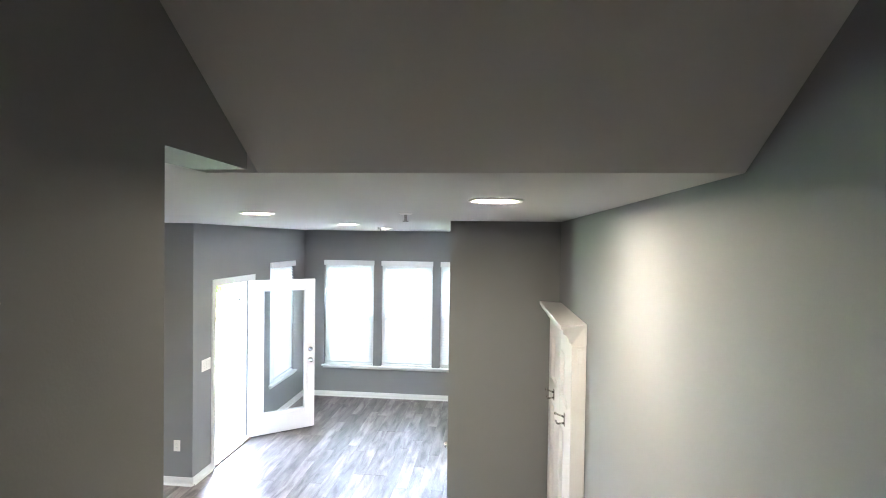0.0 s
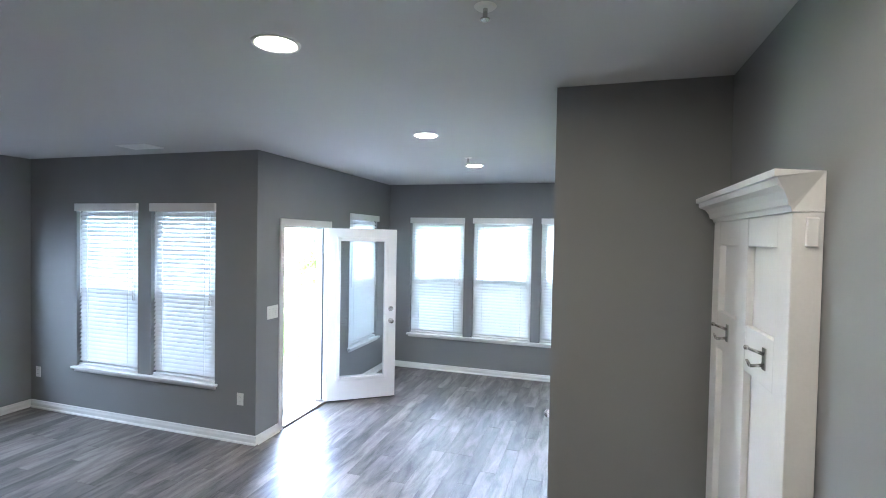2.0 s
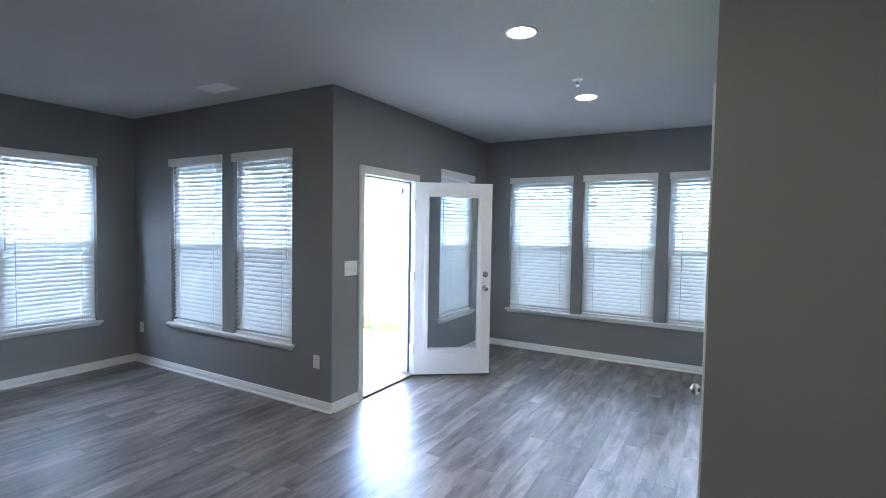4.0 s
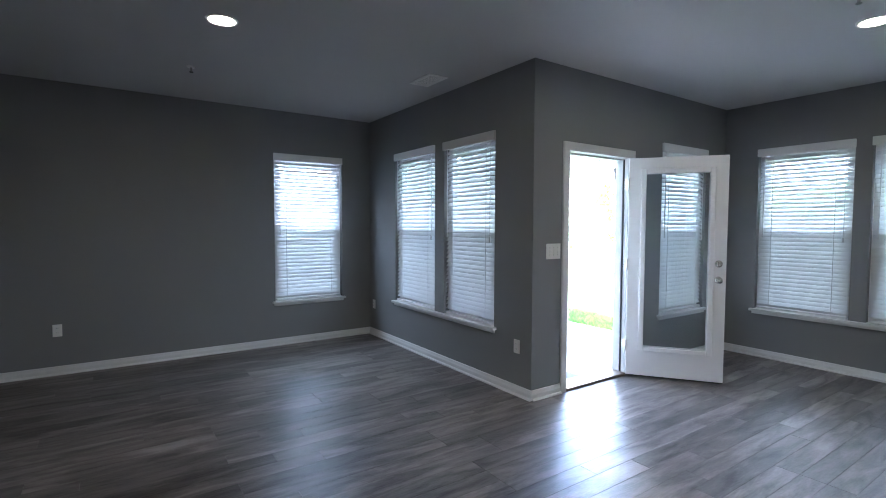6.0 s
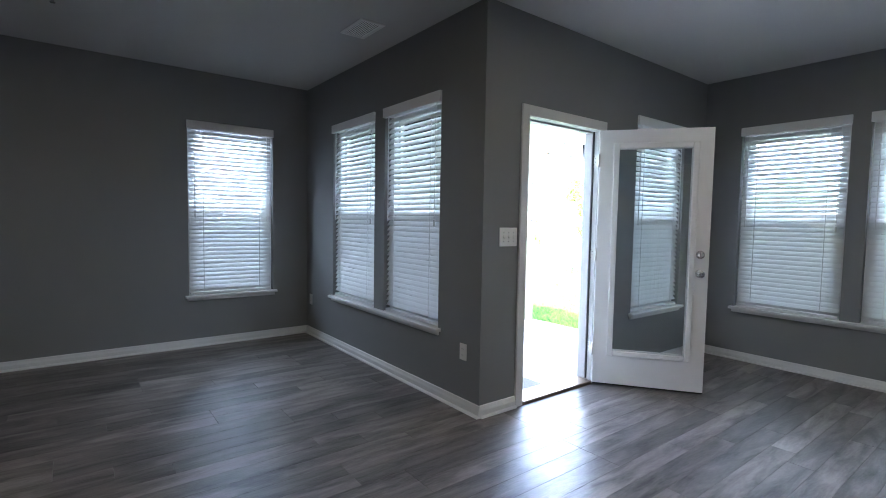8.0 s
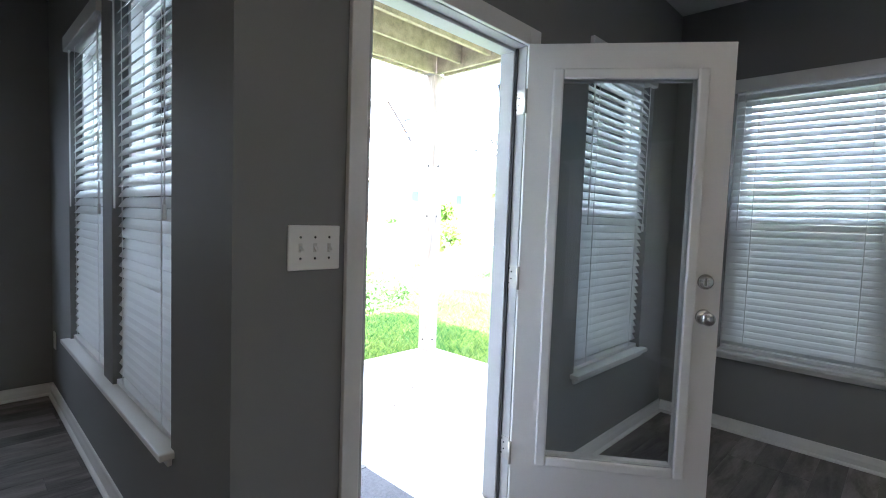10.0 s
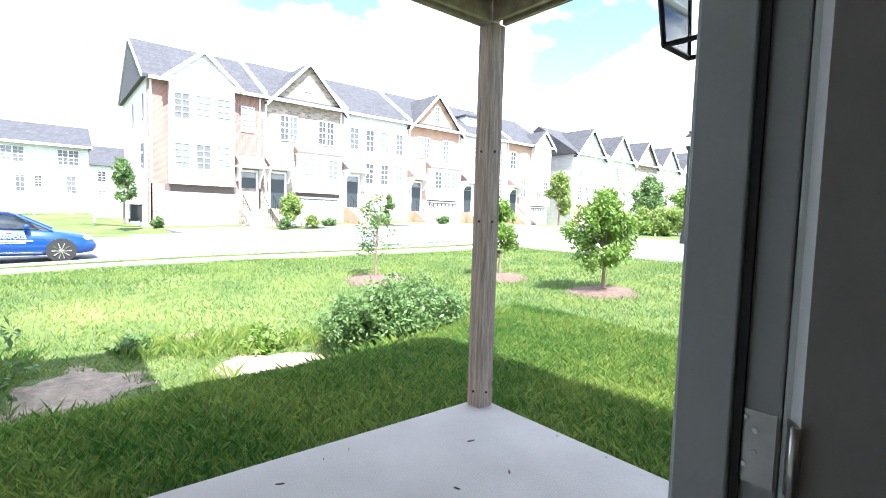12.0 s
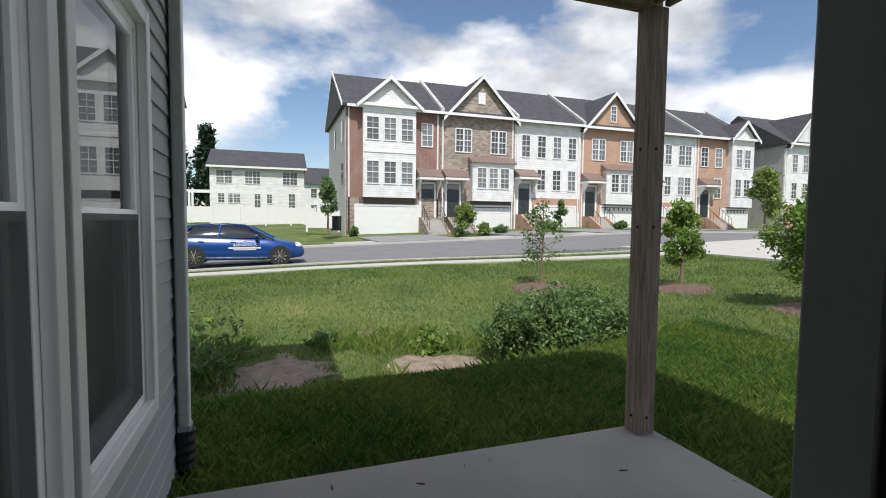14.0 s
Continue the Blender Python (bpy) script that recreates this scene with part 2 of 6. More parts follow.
M_BARK = mat("bark", (0.2, 0.15, 0.11), 0.9, var=0.3, scale=12, bump=0.6, bscale=50, stretch=(1, 1, 0.3))
M_MULCH = mat("mulch", (0.13, 0.085, 0.065), 0.95, var=0.5, scale=14, bump=1.0, bscale=40)
M_DIRT = mat("bare_soil", (0.24, 0.188, 0.14), 0.95, var=0.5, scale=5, bump=0.9, bscale=24)

# insect screen: fine dark mesh that lets half the light pass
M_SCREEN = bpy.data.materials.new("insect_screen")
M_SCREEN.use_nodes = True
_n, _l = M_SCREEN.node_tree.nodes, M_SCREEN.node_tree.links
_t, _m = _n.new("ShaderNodeBsdfTransparent"), _n.new("ShaderNodeMixShader")
_n["Principled BSDF"].inputs["Base Color"].default_value = (0.018, 0.018, 0.018, 1)
_n["Principled BSDF"].inputs["Roughness"].default_value = 0.8
_m.inputs[0].default_value = 0.46
_l.new(_t.outputs[0], _m.inputs[1]), _l.new(_n["Principled BSDF"].outputs[0], _m.inputs[2])
_l.new(_m.outputs[0], _n["Material Output"].inputs[0])


def emit_mat(name, col, strength):
    m = bpy.data.materials.new(name)
    m.use_nodes = True
    b = m.node_tree.nodes["Principled BSDF"]
    b.inputs["Emission Color"].default_value, b.inputs["Emission Strength"].default_value = (*col, 1), strength
    return m


M_LED = emit_mat("led_lens", (1, 0.8, 0.54), 3.2)

# plank wood: grey-brown grain along each plank, one shade a plank
M_PLANK = bpy.data.materials.new("grey_oak_plank")
M_PLANK.use_nodes = True
_n, _l = M_PLANK.node_tree.nodes, M_PLANK.node_tree.links
_b, _tc, _oi = _n["Principled BSDF"], _n.new("ShaderNodeTexCoord"), _n.new("ShaderNodeObjectInfo")
_ad, _mp = _n.new("ShaderNodeVectorMath"), _n.new("ShaderNodeMapping")
_ad.operation = "MULTIPLY_ADD"
_ad.inputs[1].default_value = (37, 91, 13)
_l.new(_oi.outputs["Random"], _ad.inputs[0]), _l.new(_tc.outputs["Object"], _ad.inputs[2])
_mp.inputs["Scale"].default_value = (8, 1.5, 1)
_l.new(_ad.outputs[0], _mp.inputs[0])
_g, _f = _n.new("ShaderNodeTexNoise"), _n.new("ShaderNodeTexNoise")
_g.inputs["Scale"].default_value, _g.inputs["Detail"].default_value, _g.inputs["Distortion"].default_value = 1.6, 8, 0.6
_f.inputs["Scale"].default_value, _f.inputs["Detail"].default_value = 14, 6
_l.new(_mp.outputs[0], _g.inputs["Vector"]), _l.new(_mp.outputs[0], _f.inputs["Vector"])
_r = _n.new("ShaderNodeValToRGB")
_r.color_ramp.elements[0].position, _r.color_ramp.elements[1].position = 0.3, 0.7
_r.color_ramp.elements[0].color, _r.color_ramp.elements[1].color = (0.034, 0.028, 0.026, 1), (0.215, 0.193, 0.178, 1)
_x = _n.new("ShaderNodeMath")
_x.operation = "MULTIPLY_ADD"
_x.inputs[1].default_value = 0.3
_l.new(_f.outputs[0], _x.inputs[0]), _l.new(_g.outputs[0], _x.inputs[2])
_s = _n.new("ShaderNodeMath")
_s.operation = "SUBTRACT"
_s.inputs[1].default_value = 0.15
_l.new(_x.outputs[0], _s.inputs[0]), _l.new(_s.outputs[0], _r.inputs[0])
_mr = _n.new("ShaderNodeMapRange")
_mr.inputs[3].default_value, _mr.inputs[4].default_value = 0.6, 1.35
_l.new(_oi.outputs["Random"], _mr.inputs[0])
_v = _n.new("ShaderNodeVectorMath")
_v.operation = "SCALE"
_l.new(_r.outputs[0], _v.inputs[0]), _l.new(_mr.outputs[0], _v.inputs["Scale"])
_l.new(_v.outputs[0], _b.inputs["Base Color"])
_rr = _n.new("ShaderNodeMapRange")
_rr.inputs[3].default_value, _rr.inputs[4].default_value = 0.27, 0.46
_l.new(_f.outputs[0], _rr.inputs[0]), _l.new(_rr.outputs[0], _b.inputs["Roughness"])
_bp = _n.new("ShaderNodeBump")
_bp.inputs["Strength"].default_value, _bp.inputs["Distance"].default_value = 0.35, 0.005
_l.new(_f.outputs[0], _bp.inputs["Height"]), _l.new(_bp.outputs[0], _b.inputs["Normal"])

# ---- the rooms' shell ----
XL, XR, YB, YF, T = -2.97, 3.56, -3.98, 3.03, 0.15
PX, PY = 2.768, -1.23           # the closet block's corner
SX = 2.54                       # the stair's side wall
ZT = 5.6
W_PAIR = [(-2.28, -1.43), (-1.26, -0.47)]
W_TRI = [(0.35, 1.18), (1.31, 2.15), (2.28, 3.12)]
W_LEFT = [(-1.22, -0.39)]
W_SIDE = [(1.78, 2.62)]
WZ0, WZ1 = 0.52, 2.22
DY0, DY1, DZ = 0.402, 1.255, 2.07


def wh(ws):
    return [(a, b, WZ0, WZ1) for a, b in ws]


GL = "grey painted drywall wall with a satin finish"
setting("wall_left", holed(B(), "x", XL - 0.14, XL, YB, T, -0.3, CEIL + 0.2, wh(W_LEFT)), M_WALL, GL + " and one window", "wall")
setting("wall_pair", holed(B(), "y", 0, T - 0.02, XL, 0, -0.3, CEIL + 0.2, wh(W_PAIR)), M_WALL, GL + " and two windows", "wall")
setting("wall_door", holed(B(), "x", -T + 0.02, 0, T - 0.02, YF + T, -0.3, CEIL + 0.2, wh(W_SIDE) + [(DY0, DY1, 0, DZ)]), M_WALL,
        GL + " around the patio door", "wall")
setting("wall_far", holed(B(), "y", YF, YF + T - 0.01, 0, XR, -0.3, CEIL + 0.2, wh(W_TRI)), M_WALL, GL + " and three windows", "wall")
setting("wall_right", box(B(), XR, -8.0, -0.3, XR + 0.14, YF + T, ZT), M_WALL, GL + " beside the stairs", "wall")
setting("wall_back", box(B(), XL - 0.14, YB - 0.14, -0.3, SX - 0.12, YB, CEIL + 0.2), M_WALL, GL + " behind the living room", "wall")
setting("wall_stair", holed(B(), "x", SX - 0.12, SX, -8.0, -3.77, -0.3, ZT, [(-4.03, -3.76, -0.3, CEIL)]), M_WALL, GL + " beside the stairs", "wall")
setting("wall_stair_end", box(B(), SX, -8.14, -0.3, XR, -8.0, ZT), M_WALL, GL + " at the stair head", "wall")
setting("wall_closet_front", box(B(), PX, PY, 0, XR, PY + 0.12, CEIL), M_WALL, GL + " on the closet's end", "wall")
setting("wall_closet_side", holed(B(), "x", PX, PX + 0.12, PY + 0.12, 1.1, 0, CEIL, [(-0.95, -0.14, 0, 2.05)]), M_WALL, GL + " with a closet door", "wall")
setting("wall_closet_end", box(B(), PX + 0.12, 0.98, 0, XR, 1.1, CEIL), M_WALL, GL + " on the closet's other end", "wall")
bm = box(B(), XL, -3.72, CEIL, XR, 0.0, CEIL + 0.2)
box(bm, 0.0, 0.0, CEIL, XR, YF, CEIL + 0.2)
box(bm, XL, YB, CEIL, SX - 0.12, -3.72, CEIL + 0.2)
setting("ceiling", bm, M_CEIL, "flat white painted drywall ceiling", "ceiling")
bm = prism(B(), [(-3.721, CEIL + 0.2), (-3.721, CEIL), (-7.4, 5.24), (-7.4, 5.44)], "x", SX, XR)
setting("ceiling_stair", bm, M_CEIL, "sloping white drywall ceiling over the stairs", "ceiling")
setting("ceiling_stair_head", box(B(), SX, -8.0, 5.24, XR, -7.4, 5.44), M_CEIL, "white drywall ceiling over the stair head", "ceiling")
bm = box(B(), XL, YB, -0.3, XR, 0.0, -0.012)
box(bm, 0.0, 0.0, -0.3, XR, YF, -0.012)
setting("floor_base", bm, mat("subfloor", (0.05, 0.045, 0.04), 0.9), "dark subfloor seen only in the plank joints", "floor")

# stairs, carpet coloured treads
M_CARP = mat("stair_carpet", (0.38, 0.35, 0.31), 0.95, var=0.15, scale=40, bump=0.8, bscale=260)
st = thing("staircase", pose(0, 0, 0), "carpeted flight of stairs between two grey walls", "stairs")
for i in range(14):
    y = -3.02 - 0.27 * i
    part("step", box(B(), SX + 0.005, y - 0.29, 0.18 * i + 0.001, XR - 0.005, y, 0.18 * (i + 1), 0.012), M_CARP, st)

# baseboards
def baseboard(ax, d, s, u0, u1, name="baseboard"):
    h = 0.082
    pr = [(0, 0.001), (0.016, 0.001), (0.016, h - 0.035), (0.011, h - 0.02), (0.008, h - 0.004), (0.004, h), (0, h)]
    bm = B()
    if ax == "x":
        prism(bm, [(d + s * a, z) for a, z in pr], "y", u0, u1)
    else:
        prism(bm, [(d + s * a, z) for a, z in pr], "x", u0, u1)
    ob = setting(name, bm, M_TRIM, "white painted moulded baseboard along the wall", "baseboard")
    # quarter round at the foot
    q = [(0.016 + 0.016 * math.cos(a), 0.001 + 0.016 * math.sin(a)) for a in (0, 0.4, 0.8, 1.2, math.pi / 2)] + [(0.016, 0.001)]
    bm = B()
    prism(bm, [(d + s * a, z) for a, z in q], "y" if ax == "x" else "x", u0, u1)
    part("shoe_moulding", bm, M_TRIM, ob)
    return ob


baseboard("x", XL, 1, YB, 0)
baseboard("y", 0, -1, XL + 0.016, 0.016)
baseboard("x", 0, 1, -0.0, DY0 - 0.069)
baseboard("x", 0, 1, DY1 + 0.06, YF)
baseboard("y", YF, -1, 0.016, XR)
baseboard("y", YB, 1, XL + 0.016, SX - 0.12)
baseboard("x", PX, -1, PY, -1.02)
baseboard("x", PX, -1, -0.07, 1.1)
baseboard("y", PY, -1, PX, 3.44)

# ---- windows and blinds ----
SLAT_MESH = {}


def window(name, ax, d, s, u0, u1, label, sill=True):
    """A double-hung window in an opening of a wall whose room face lies at d; s points outwards along ax."""
    def bx(bm, ua, ub, da, db, za, zb, bev=0.0):
        da, db = sorted((d + s * da, d + s * db))
        return box(bm, da, ua, za, db, ub, zb, bev) if ax == "x" else box(bm, ua, da, za, ub, db, zb, bev)
    w = tagged(new(name), label, "window", "", "structure")
    zm = (WZ0 + WZ1) / 2
    f = B()
    for a, b, c, e in ((u0, u0 + 0.045, WZ0, WZ1), (u1 - 0.045, u1, WZ0, WZ1), (u0 + 0.045, u1 - 0.045, WZ0, WZ0 + 0.05), (u0 + 0.045, u1 - 0.045, WZ1 - 0.05, WZ1)):
        bx(f, a, b, 0.065, 0.145, c, e)
    part("window_frame", f, M_VINYL, w, "white vinyl frame")
    for nm, za, zb, da in (("upper_sash", zm - 0.02, WZ1 - 0.05, 0.108), ("lower_sash", WZ0 + 0.05, zm + 0.03, 0.074)):
        f = B()
        a, b = u0 + 0.046, u1 - 0.046
        for aa, bb, c, e in ((a, a + 0.035, za, zb), (b - 0.035, b, za, zb), (a + 0.035, b - 0.035, za, za + 0.045), (a + 0.035, b - 0.035, zb - 0.04, zb)):
            bx(f, aa, bb, da, da + 0.032, c, e)
        sa = part(nm, f, M_VINYL, w)
        g = part("pane", bx(B(), a + 0.03, b - 0.03, da + 0.012, da + 0.018, za + 0.04, zb - 0.035), M_GLASS, sa)
        g.visible_shadow = False
    part("insect_screen", bx(B(), u0 + 0.05, u1 - 0.05, 0.1415, 0.1435, WZ0 + 0.05, zm + 0.005), M_SCREEN, w, "dark fibreglass insect screen")
    # outside trim
    f = B()
    for a, b, c, e in ((u0 - 0.06, u0 + 0.012, WZ0 - 0.06, WZ1 + 0.06), (u1 - 0.012, u1 + 0.06, WZ0 - 0.06, WZ1 + 0.06), (u0 + 0.012, u1 - 0.012, WZ0 - 0.06, WZ0 + 0.012), (u0 + 0.012, u1 - 0.012, WZ1 - 0.012, WZ1 + 0.06)):
        bx(f, a, b, 0.1455, 0.185, c, e, 0.006)
    part("outer_trim", f, M_VINYL, w, "white outer trim")
    # blind
    bl = thing("window_blind", pose(0, 0, 0), "white slatted blind, lowered, with the slats tilted half shut", "window blind", "window blinds")
    part("valance", bx(B(), u0 - 0.005, u1 + 0.005, -0.022, 0.012, WZ1 - 0.05, WZ1 + 0.03, 0.004), M_VAL, bl)
    part("headrail", bx(B(), u0 + 0.01, u1 - 0.01, 0.014, 0.06, WZ1 - 0.04, WZ1 - 0.002), M_VAL, bl)
    L = round(u1 - u0 - 0.03, 3)
    key = (ax, s, L)
    if key not in SLAT_MESH:
        f, th = B(), radians(54)
        cs, sn = math.cos(th), math.sin(th)
        pts = []
        for a, lift in ((-0.025, 0), (-0.009, 0.0016), (0.009, 0.0016), (0.025, 0)):
            pts.append((a * cs - lift * sn, a * sn + lift * cs))
        for a, lift in ((0.025, -0.0024), (0.009, -0.0008), (-0.009, -0.0008), (-0.025, -0.0024)):
            pts.append((a * cs - lift * sn, a * sn + lift * cs))
        prism(f, [(s * p, q) for p, q in pts], "y" if ax == "x" else "x", -L / 2, L / 2)
        SLAT_MESH[key] = mesh_of("slat", f, M_SLAT)
    zs = WZ1 - 0.075
    cu, cd = (u0 + u1) / 2, d + s * 0.036
    while zs > WZ0 + 0.06:
        o = new("slat", SLAT_MESH[key])
        o.location = (cd, cu, zs) if ax == "x" else (cu, cd, zs)
        o.rotation_euler = (random.uniform(-0.012, 0.012), 0, 0) if ax == "y" else (0, random.uniform(-0.012, 0.012), 0)
        o.parent = bl
        zs -= 0.043
    part("bottom_rail", bx(B(), u0 + 0.015, u1 - 0.015, 0.012, 0.06, WZ0 + 0.008, WZ0 + 0.03, 0.003), M_VAL, bl)
    for q in (0.17, 0.83):
        uu = u0 + (u1 - u0) * q
        part("ladder_cord", bx(B(), uu - 0.002, uu + 0.002, 0.008, 0.0105, WZ0 + 0.03, WZ1 - 0.04), M_VAL, bl)
    part("pull_cord", bx(B(), u1 - 0.065, u1 - 0.061, -0.004, 0.0, 1.32, WZ1 - 0.05), M_VAL, bl)
    part("cord_tassel", bx(B(), u1 - 0.071, u1 - 0.055, -0.009, 0.004, 1.27, 1.32, 0.004), M_VAL, bl)
    part("tilt_wand", bx(B(), u0 + 0.06, u0 + 0.066, -0.006, 0.0, 1.3, WZ1 - 0.05), M_VAL, bl)
    return w


for i, (a, b) in enumerate(W_PAIR):
    window("window_%d" % (i + 1), "y", 0, 1, a, b, "white double-hung window with a closed blind")
for i, (a, b) in enumerate(W_TRI):
    window("window_%d" % (i + 3), "y", YF, 1, a, b, "white double-hung window in a row of three")
window("window_6", "x", XL, -1, *W_LEFT[0], "white double-hung window alone on the dark wall")
window("window_7", "x", 0, -1, *W_SIDE[0], "white double-hung window behind the open door")


def sill(ax, d, s, u0, u1):
    e = 0.035
    bm, b2 = B(), B()
    if ax == "y":
        box(bm, u0 - e, min(d - s * 0.045, d + s * 0.065), WZ0 - 0.022, u1 + e, max(d - s * 0.045, d + s * 0.065), WZ0 + 0.003, 0.005)
        box(b2, u0 - e + 0.02, min(d, d - s * 0.016), WZ0 - 0.052, u1 + e - 0.02, max(d, d - s * 0.016), WZ0 - 0.023, 0.004)
    else:
        box(bm, min(d - s * 0.045, d + s * 0.065), u0 - e, WZ0 - 0.022, max(d - s * 0.045, d + s * 0.065), u1 + e, WZ0 + 0.003, 0.005)
        box(b2, min(d, d - s * 0.016), u0 - e + 0.02, WZ0 - 0.052, max(d, d - s * 0.016), u1 + e - 0.02, WZ0 - 0.023, 0.004)
    o = setting("window_sill", bm, M_TRIM, "white painted window sill with an apron below", "window sill")
    part("apron", b2, M_TRIM, o)


sill("y", 0, 1, W_PAIR[0][0], W_PAIR[1][1])
sill("y", YF, 1, W_TRI[0][0], W_TRI[2][1])
sill("x", XL, -1, *W_LEFT[0])
sill("x", 0, -1, *W_SIDE[0])

# ---- patio door ----
df = tagged(new("door_frame"), "white painted frame and casing of the patio door", "door frame", "", "structure")
for nm, b_ in (("casing", (0.0005, DY0 - 0.068, 0.001, 0.018, DY0 - 0.003, DZ + 0.055)), ("casing", (0.0005, DY1 - 0.02, 0.001, 0.018, DY1 + 0.055, DZ + 0.055)),
               ("head_casing", (0.0005, DY0 - 0.003, DZ - 0.02, 0.018, DY1 - 0.02, DZ + 0.055)),
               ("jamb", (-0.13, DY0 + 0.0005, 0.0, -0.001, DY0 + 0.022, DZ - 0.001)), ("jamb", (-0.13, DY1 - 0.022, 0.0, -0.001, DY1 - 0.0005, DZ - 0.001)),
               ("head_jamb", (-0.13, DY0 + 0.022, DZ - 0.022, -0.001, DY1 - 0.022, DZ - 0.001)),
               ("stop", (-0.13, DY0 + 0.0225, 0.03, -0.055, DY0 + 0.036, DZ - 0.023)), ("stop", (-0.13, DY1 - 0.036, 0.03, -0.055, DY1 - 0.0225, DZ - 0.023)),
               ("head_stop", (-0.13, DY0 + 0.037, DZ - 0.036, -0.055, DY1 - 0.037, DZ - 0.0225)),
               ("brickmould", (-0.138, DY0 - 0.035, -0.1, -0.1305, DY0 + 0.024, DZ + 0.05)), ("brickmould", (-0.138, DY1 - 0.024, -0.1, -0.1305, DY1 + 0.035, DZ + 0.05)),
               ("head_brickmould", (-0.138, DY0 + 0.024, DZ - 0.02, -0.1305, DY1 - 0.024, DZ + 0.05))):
    # casings keep the white trim; jambs, stops and brickmould get the shade-darkened copy
    part(nm, box(B(), *b_, 0.003), M_TRIM if "casing" in nm else M_FRAME_SHADED, df)
for y0, y1 in ((DY0 + 0.0225, DY0 + 0.03), (DY1 - 0.03, DY1 - 0.0225)):
    part("weatherstrip", box(B(), -0.054, y0, 0.03, -0.043, y1, DZ - 0.024), M_BLACK, df, "black rubber weatherstrip")
part("threshold", box(B(), -0.17, DY0 + 0.023, -0.02, 0.012, DY1 - 0.023, 0.022, 0.006), M_ALU, df, "bronze metal threshold")

LW, LH, LT = 0.815, 2.035, 0.045
door = thing("patio_door", pose(0.012, DY1 - 0.024, 0.012, 0, 0, 36.5), "white glazed patio door standing wide open", "door")
u0, u1, z0, z1 = 0.135, 0.685, 0.27, 1.90
part("door_slab", holed(B(), "y", -LT / 2, LT / 2, 0.0, LW, 0.008, LH, [(u0, u1, z0, z1)]), M_DOOR, door)
for sd in (-1, 1):
    f = B()
    ya, yb = sorted((sd * (LT / 2 + 0.0005), sd * (LT / 2 + 0.016)))
    for a, b, c, e in ((u0 - 0.032, u0 + 0.012, z0 - 0.032, z1 + 0.032), (u1 - 0.012, u1 + 0.032, z0 - 0.032, z1 + 0.032), (u0 + 0.012, u1 - 0.012, z0 - 0.032, z0 + 0.012), (u0 + 0.012, u1 - 0.012, z1 - 0.012, z1 + 0.032)):
        box(f, a, ya, c, b, yb, e, 0.007)
    part("glazing_frame", f, M_DOOR, door, "raised moulding round the glass")
g = part("pane", box(B(), u0, -0.006, z0, u1, 0.006, z1), M_GLASS2, door, "clear glass pane")
g.visible_shadow = False
for z, r in ((0.93, 0.028), (1.075, 0.0)):
    for sd in (-1, 1):
        y = sd * LT / 2
        k = part("knob" if r else "deadbolt", cyl(B(), (0.755, y, z), (0.755, y + sd * 0.012, z), 0.032, 0.028, 24), M_STEEL, door, "satin nickel rose", True)
        if r:
            part("knob_grip", ball(cyl(B(), (0.755, y + sd * 0.01, z), (0.755, y + sd * 0.035, z), 0.012), (0.755, y + sd * 0.05, z), r, (1, 0.75, 1)), M_STEEL, k, "", True)
        else:
            part("thumb_turn", box(cyl(B(), (0.755, y + sd * 0.012, z), (0.755, y + sd * 0.02, z), 0.02), 0.749, min(y + sd * 0.02, y + sd * 0.034), z - 0.016, 0.761, max(y + sd * 0.02, y + sd * 0.034), z + 0.016, 0.002), M_STEEL, k)
part("latch_plate", box(B(), LW, -0.013, 0.9, LW + 0.002, 0.013, 0.96), M_STEEL, door)
part("sweep", box(B(), 0.0, -LT / 2 + 0.004, -0.004, LW, LT / 2 - 0.004, 0.007), M_BLACK, door, "black rubber sweep")
for z in (0.28, 1.05, 1.8):
    h = part("hinge", cyl(B(), (-0.006, -LT / 2 - 0.004, z - 0.05), (-0.006, -LT / 2 - 0.004, z + 0.05), 0.007, None, 12), M_HINGE, door, "worn steel hinge", True)
    part("hinge_leaf", box(B(), -0.0025, -LT / 2, z - 0.05, -0.0005, LT / 2 - 0.008, z + 0.05), M_HINGE, h)
    b = box(B(), -0.052, DY1 - 0.0245, z - 0.038, -0.004, DY1 - 0.0225, z + 0.062)
    part("hinge_plate", b, M_HINGE, df)
    for dx, dz in ((-0.04, -0.02), (-0.028, 0.0), (-0.04, 0.045), (-0.028, 0.03)):
        part("screw", cyl(B(), (dx, DY1 - 0.0245, z + dz + 0.005), (dx, DY1 - 0.026, z + dz + 0.005), 0.004, None, 8), M_STEEL, df)

# ---- fixtures ----
sw = thing("light_switch", pose(0.0005, 0.232, 1.21), "white three-gang toggle switch plate beside the door", "light switch")
part("plate", box(B(), 0, -0.083, -0.064, 0.006, 0.083, 0.064, 0.003), M_PLATE, sw)
for i in (-1, 0, 1):
    part("toggle_slot", box(B(), 0.0062, i * 0.046 - 0.006, -0.013, 0.008, i * 0.046 + 0.006, 0.013, 0.001), mat("toggle_plastic", (0.66, 0.65, 0.62), 0.4), sw)
    part("toggle", prism(B(), [(0.008, -0.004), (0.018, -0.012), (0.019, -0.007), (0.008, 0.006)], "y", i * 0.046 - 0.0042, i * 0.046 + 0.0042), M_PLATE, sw)
    for z in (-0.03, 0.03):
        part("screw", cyl(B(), (0.006, i * 0.046, z), (0.0075, i * 0.046, z), 0.0035, None, 10), M_STEEL, sw)


